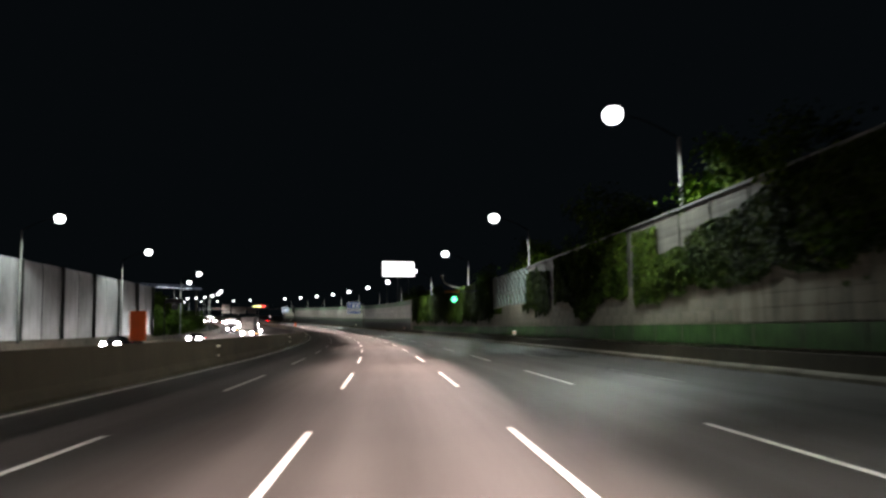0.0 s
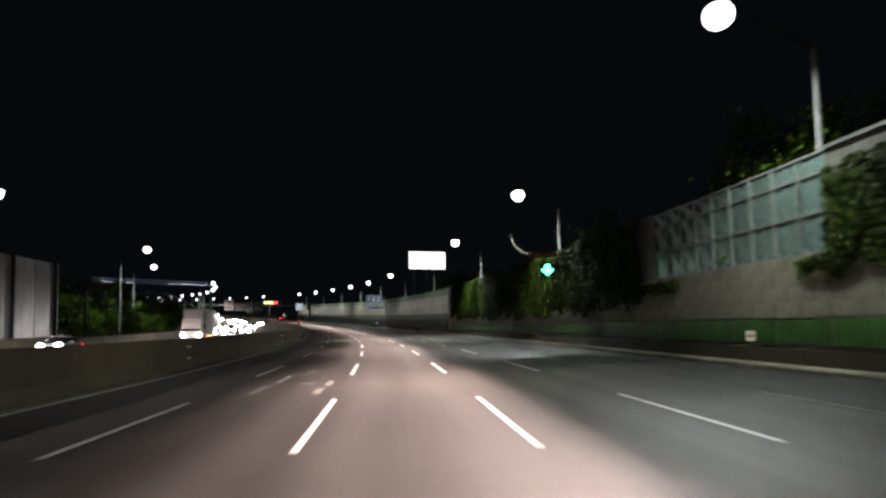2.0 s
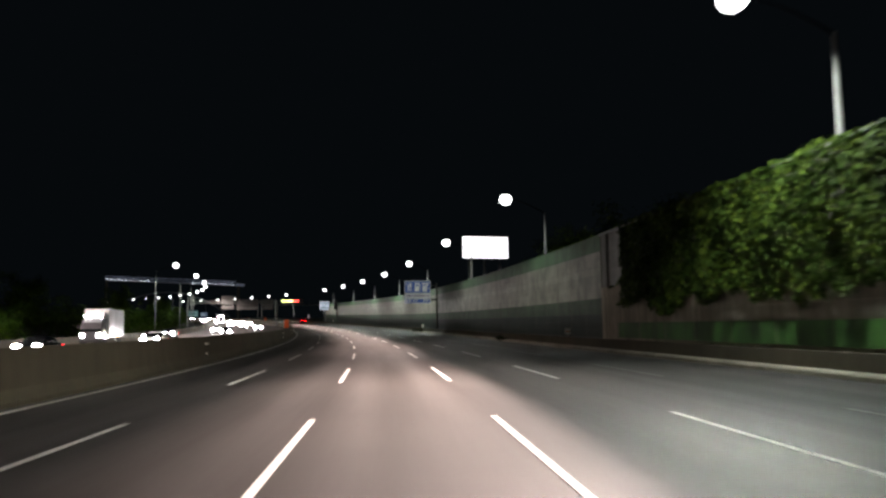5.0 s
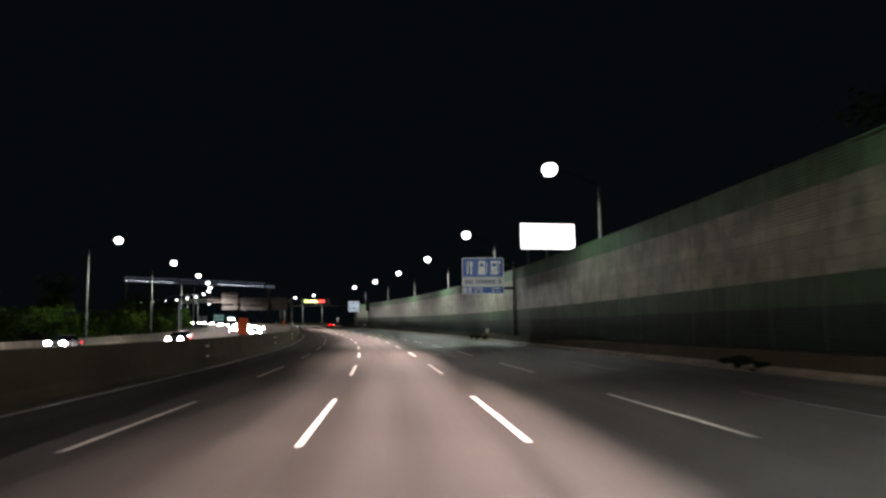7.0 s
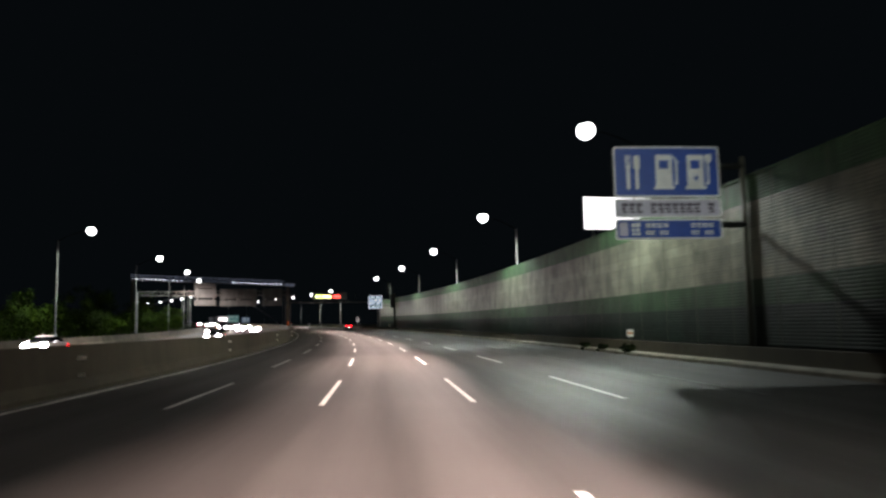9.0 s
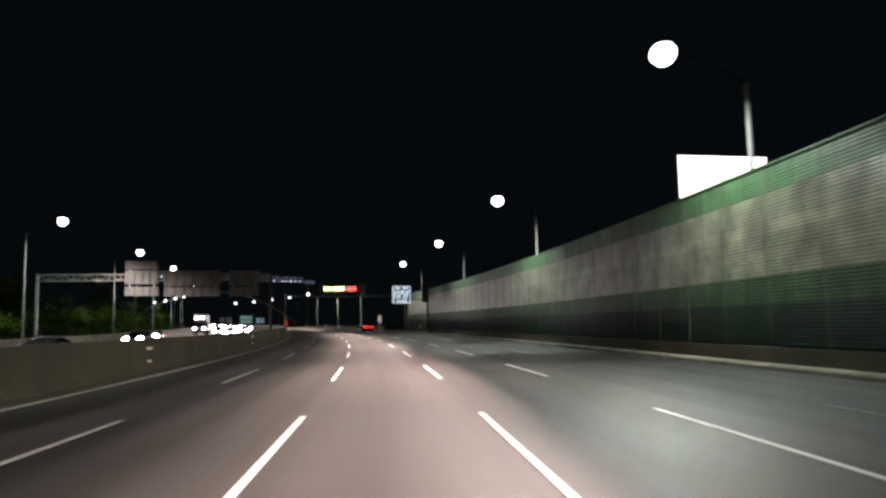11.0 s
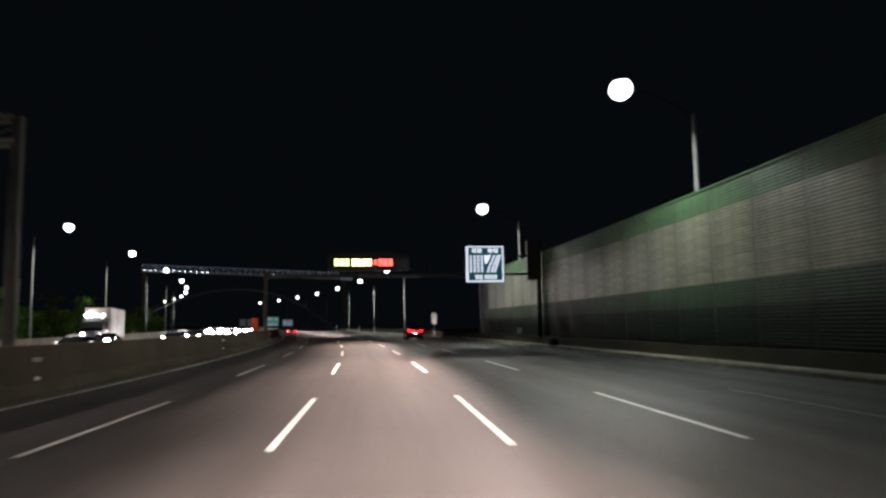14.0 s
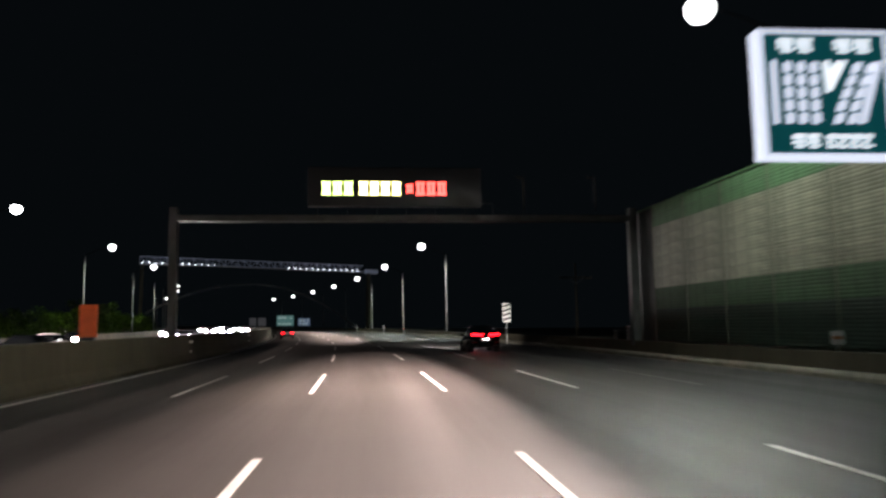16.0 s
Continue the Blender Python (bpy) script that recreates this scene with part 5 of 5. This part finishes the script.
def black_suv():
    roof = [(0.18, 1.24), (0.5, 1.38), (1.0, 1.56), (1.6, 1.68), (2.2, 1.715), (2.8, 1.69), (3.2, 1.58), (3.75, 1.14)]
    deck = [(0, 1.04), (0.05, 1.18), (0.2, 1.235), (0.9, 1.17), (2.5, 1.08), (3.7, 1.06), (4.5, 0.96), (4.8, 0.82), (4.93, 0.62)]
    root, shell, w, length = car("suv", 4.93, 2.0, roof, deck, 1.08, "car_black", 0.2, 3.75, 0.38, (0.95, 3.92))
    for side in (-1, 1):
        lamp = bmesh.new()
        core = [(side * 0.20, -0.035, 1.085), (side * 0.60, -0.03, 1.085), (side * 0.70, -0.012, 1.11), (side * 0.78, 0.02, 1.13), (side * 0.84, 0.08, 1.115), (side * 0.89, 0.17, 1.08)]
        case = part("tail_light", tube(core, [0.042, 0.045, 0.05, 0.055, 0.048, 0.03], 8), M["tail"], root, "glowing red tail light", smooth=True)
        tube([(x, y - 0.020, z) for x, y, z in core[:5]], 0.019, 6, lamp)
        part("light_guide", lamp, M["tail_core"], case, smooth=True)
        part("reflector", box(side * 0.72 - 0.16, side * 0.72 + 0.16, -0.02, 0.02, 0.60, 0.635, bevel=0.008), M["tail_dim"], root, "red bumper reflector")
        part("exhaust_tip", box(side * 0.6 - 0.13, side * 0.6 + 0.13, -0.05, 0.12, 0.36, 0.42, bevel=0.02), M["trim"], root)
        part("bumper_vent", box(side * 0.82 - 0.05, side * 0.82 + 0.05, -0.0, 0.08, 0.48, 0.78, bevel=0.02), M["trim"], root)
        rail = tube([(side * 0.62, 1.2, 1.66), (side * 0.63, 1.9, 1.745), (side * 0.63, 2.6, 1.745), (side * 0.62, 3.0, 1.66)], 0.014, 8)
        part("roof_rail", rail, M["chrome"], root, smooth=True)
        handle = bmesh.new()
        for y in (1.55, 2.65):
            tube([(side * 1.0, y, 0.92), (side * 1.025, y + 0.05, 0.925), (side * 1.025, y + 0.18, 0.93), (side * 1.0, y + 0.22, 0.93)], 0.014, 6, handle)
        part("door_handle", handle, M["chrome"], root)
        part("side_skirt", box(side * 0.97 - 0.03, side * 0.97 + 0.03, 1.4, 3.5, 0.24, 0.34, bevel=0.02), M["trim"], root)
        trim_line = tube([(side * 0.90, 0.7, 1.17), (side * 0.915, 2.0, 1.095), (side * 0.9, 3.4, 1.06)], 0.01, 6)
        part("window_trim", trim_line, M["trim"], root)
    part("spoiler", box(-0.72, 0.72, 0.06, 0.26, 1.225, 1.262, bevel=0.012), M["car_black"], root)
    part("diffuser", box(-0.80, 0.80, -0.03, 0.15, 0.33, 0.5, bevel=0.03), M["near_black"], root, "dark bumper diffuser")
    part("bumper_bar", box(-0.86, 0.86, -0.02, 0.06, 0.52, 0.57, bevel=0.015), M["car_black"], root)
    recess = part("plate_recess", box(-0.36, 0.36, -0.01, 0.03, 0.70, 0.86, bevel=0.015), M["trim"], root)
    plate_ob = part("number_plate", box(-0.26, 0.26, -0.035, -0.02, 0.715, 0.835, bevel=0.006), M["sign_white"], root, "white number plate")
    bm = bmesh.new()
    for i in range(7):
        block(bm, -0.21 + 0.062 * i, -0.165 + 0.062 * i, -0.039, -0.036, 0.74, 0.81)
    part("lettering", bm, M["car_grey"], plate_ob)
    for x in (-0.13, 0.13):
        part("plate_light", box(x - 0.05, x + 0.05, -0.10, -0.075, 0.853, 0.862), M["plate_lamp"], root, "small white plate lamp")
    part("plate_hood", box(-0.3, 0.3, -0.11, -0.0, 0.864, 0.88, bevel=0.006), M["car_black"], root)
    emblem = tube([(0, -0.045, 0.99), (0, -0.03, 0.99)], 0.042, 16)
    part("emblem", emblem, M["chrome"], root)
    part("antenna_fin", loft([(1.3, [(0, 1.62), (0.03, 1.62), (0.012, 1.66), (0, 1.67)]), (1.42, [(0, 1.66), (0.035, 1.66), (0.012, 1.74), (0, 1.75)]), (1.6, [(0, 1.68), (0.02, 1.68), (0.01, 1.69), (0, 1.695)])]), M["car_black"], root)
    part("rear_wiper", tube([(0, 0.42, 1.32), (0.36, 0.3, 1.23)], 0.012, 6), M["trim"], root)
    for side in (-1, 1):
        part("headlight", box(side * 0.56 - 0.1, side * 0.56 + 0.1, 4.80, 4.86, 0.66, 0.73, bevel=0.02), M["plate_lamp"], root, "lit headlight")
    tagged(root, "black coupe-shaped SUV driving with red tail lights lit", "car")
    root.matrix_world = spot(481.0, 7.7, 0.0, 0.4)
    beam(486.3, 7.7, 1, 30000)


def saloon(paint, label, with_tail=False):
    roof = [(0.55, 0.98), (1.0, 1.25), (1.6, 1.42), (2.3, 1.46), (2.9, 1.36), (3.6, 0.96)]
    deck = [(0, 0.86), (0.06, 0.96), (0.8, 1.0), (2.2, 0.95), (3.6, 0.92), (4.3, 0.80), (4.55, 0.66), (4.65, 0.52)]
    root, shell, w, length = car("car", 4.65, 1.82, roof, deck, 0.95, paint, 0.5, 3.65, 0.32, (0.95, 3.7))
    for side in (-1, 1):
        # Headlight bulb oversize, its glare put into the shape.
        lamp = bmesh.new()
        bmesh.ops.create_uvsphere(lamp, u_segments=12, v_segments=8, radius=1)
        bmesh.ops.transform(lamp, matrix=Matrix.Translation((side * 0.62, 4.46, 0.72)) @ Matrix.Diagonal((0.27, 0.14, 0.22, 1)), verts=lamp.verts)
        part("headlight", lamp, M["head"], root, "bright white headlight", smooth=True)
        part("tail_light", box(side * 0.66 - 0.19, side * 0.66 + 0.19, -0.01, 0.1, 0.72, 0.86, bevel=0.02), M["tail"], root, "glowing red tail light")
    part("grille", box(-0.42, 0.42, 4.55, 4.66, 0.42, 0.58, bevel=0.03), M["trim"], root)
    part("number_plate", box(-0.26, 0.26, 4.66, 4.675, 0.40, 0.50), M["sign_white"], root)
    tagged(root, label, "car", "traffic")
    return root


def box_truck(label, paint, roof_lamps=False):
    root = new("truck")
    L = 8.2
    part("cargo_box", box(-1.2, 1.2, 0.0, 5.9, 1.0, 3.75, bevel=0.05), M["cargo"], root, "white cargo box")
    part("chassis", box(-0.5, 0.5, 0.1, 7.6, 0.6, 0.95), M["trim"], root)
    part("cab", loft([(6.05, [(0, 0.5), (1.05, 0.5), (1.1, 0.8), (1.1, 2.1), (1.0, 2.75), (0.85, 2.85), (0, 2.88)]), (7.4, [(0, 0.5), (1.05, 0.5), (1.1, 0.8), (1.1, 1.7), (1.0, 2.6), (0.85, 2.75), (0, 2.8)]), (7.95, [(0, 0.45), (1.0, 0.45), (1.06, 0.7), (1.05, 1.5), (0.95, 2.2), (0.85, 2.3), (0, 2.35)]), (8.15, [(0, 0.45), (0.95, 0.45), (1.02, 0.7), (1.0, 1.35), (0.9, 1.42), (0.8, 1.45), (0, 1.48)])]), M[paint], root, smooth=False)
    part("windscreen", loft([(7.62, [(0, 2.52), (0.86, 2.48), (0.84, 2.56), (0, 2.6)]), (8.17, [(0, 1.5), (0.93, 1.46), (0.92, 1.54), (0, 1.58)])]), M["glass"], root, "dark windscreen")
    part("air_deflector", loft([(6.1, [(0, 2.85), (0.9, 2.85), (0.88, 3.6), (0, 3.65)]), (7.3, [(0, 2.75), (0.8, 2.75), (0.78, 2.9), (0, 2.95)])]), M["cargo"], root)
    part("bumper", box(-1.05, 1.05, 8.05, 8.25, 0.35, 0.62, bevel=0.04), M["trim"], root)
    for side in (-1, 1):
        lamp = bmesh.new()
        bmesh.ops.create_uvsphere(lamp, u_segments=12, v_segments=8, radius=1)
        bmesh.ops.transform(lamp, matrix=Matrix.Translation((side * 0.8, 8.16, 1.08)) @ Matrix.Diagonal((0.2, 0.07, 0.17, 1)), verts=lamp.verts)
        part("headlight", lamp, M["head"], root, "bright white headlight", smooth=True)
        for y in (1.3, 6.9):
            wheel(root, side * 0.98, y, 0.46, 0.3, side)
        for y in (2.4, 3.8, 5.2):
            part("side_lamp", box(side * 1.21 - 0.02, side * 1.21 + 0.02, y - 0.08, y + 0.08, 0.92, 1.0), M["amber"], root, "small amber side lamp")
        part("wing_mirror", box(side * 1.28 - 0.08, side * 1.28 + 0.08, 7.7, 7.78, 1.7, 2.2, bevel=0.02), M["trim"], root)
    if roof_lamps:
        for x in (-0.75, -0.25, 0.25, 0.75):
            part("roof_lamp", box(x - 0.1, x + 0.1, 7.28, 7.36, 2.92, 3.04, bevel=0.02), M["plate_lamp"], root, "white roof lamp")
    tagged(root, label, "truck", "traffic")
    return root


black_suv()
dark = saloon("car_black", "dark saloon car with headlights on in the oncoming lanes")
grey = saloon("car_grey", "grey saloon car with headlights on in the oncoming lanes")
pale = saloon("car_white", "white saloon car with headlights on in the oncoming lanes")
used = set()
for s, l, ob in ((88, -24.4, dark), (124, -23.4, grey), (205, -23.0, dark), (228, -20.4, pale), (246, -24.2, dark), (277.5, -27.6, grey), (292, -20.6, dark), (318, -24.4, pale), (350, -17.0, grey), (384, -20.6, dark), (408, -24.0, grey), (433, -17.4, pale), (452, -20.8, dark), (462, -17.2, grey), (476, -17.4, dark), (489, -20.6, pale), (507, -24.0, dark), (524, -17.2, grey), (540, -20.8, pale), (560, -24.4, dark), (578, -17.0, grey), (596, -20.8, dark), (617, -14.6, pale), (640, -24.0, grey), (655, -17.4, dark), (672, -20.8, pale), (700, -14.0, dark), (716, -18.0, grey)):
    m = spot(s, l, 0.0, 180)
    if s > 220 and (s < 300 or s > 500):
        beam(s - 4.9, l, -1)
    if ob.name in used:
        copy_thing(ob, m)
    else:
        used.add(ob.name)
        ob.matrix_world = m
for s, l, paint, lamps, text in ((155.5, -19.1, "car_white", False, "white box truck with headlights on in the oncoming lanes"), (238, -27.4, "car_grey", True, "grey box truck with roof lamps lit in the oncoming lanes"), (470, -25.2, "car_grey", True, "grey box truck with roof lamps lit in the oncoming lanes")):
    box_truck(text, paint, lamps).matrix_world = spot(s, l, 0.0, 180)
ahead = saloon("car_grey", "grey car far ahead with red tail lights lit", True)
ahead.matrix_world = spot(547, -7.1)
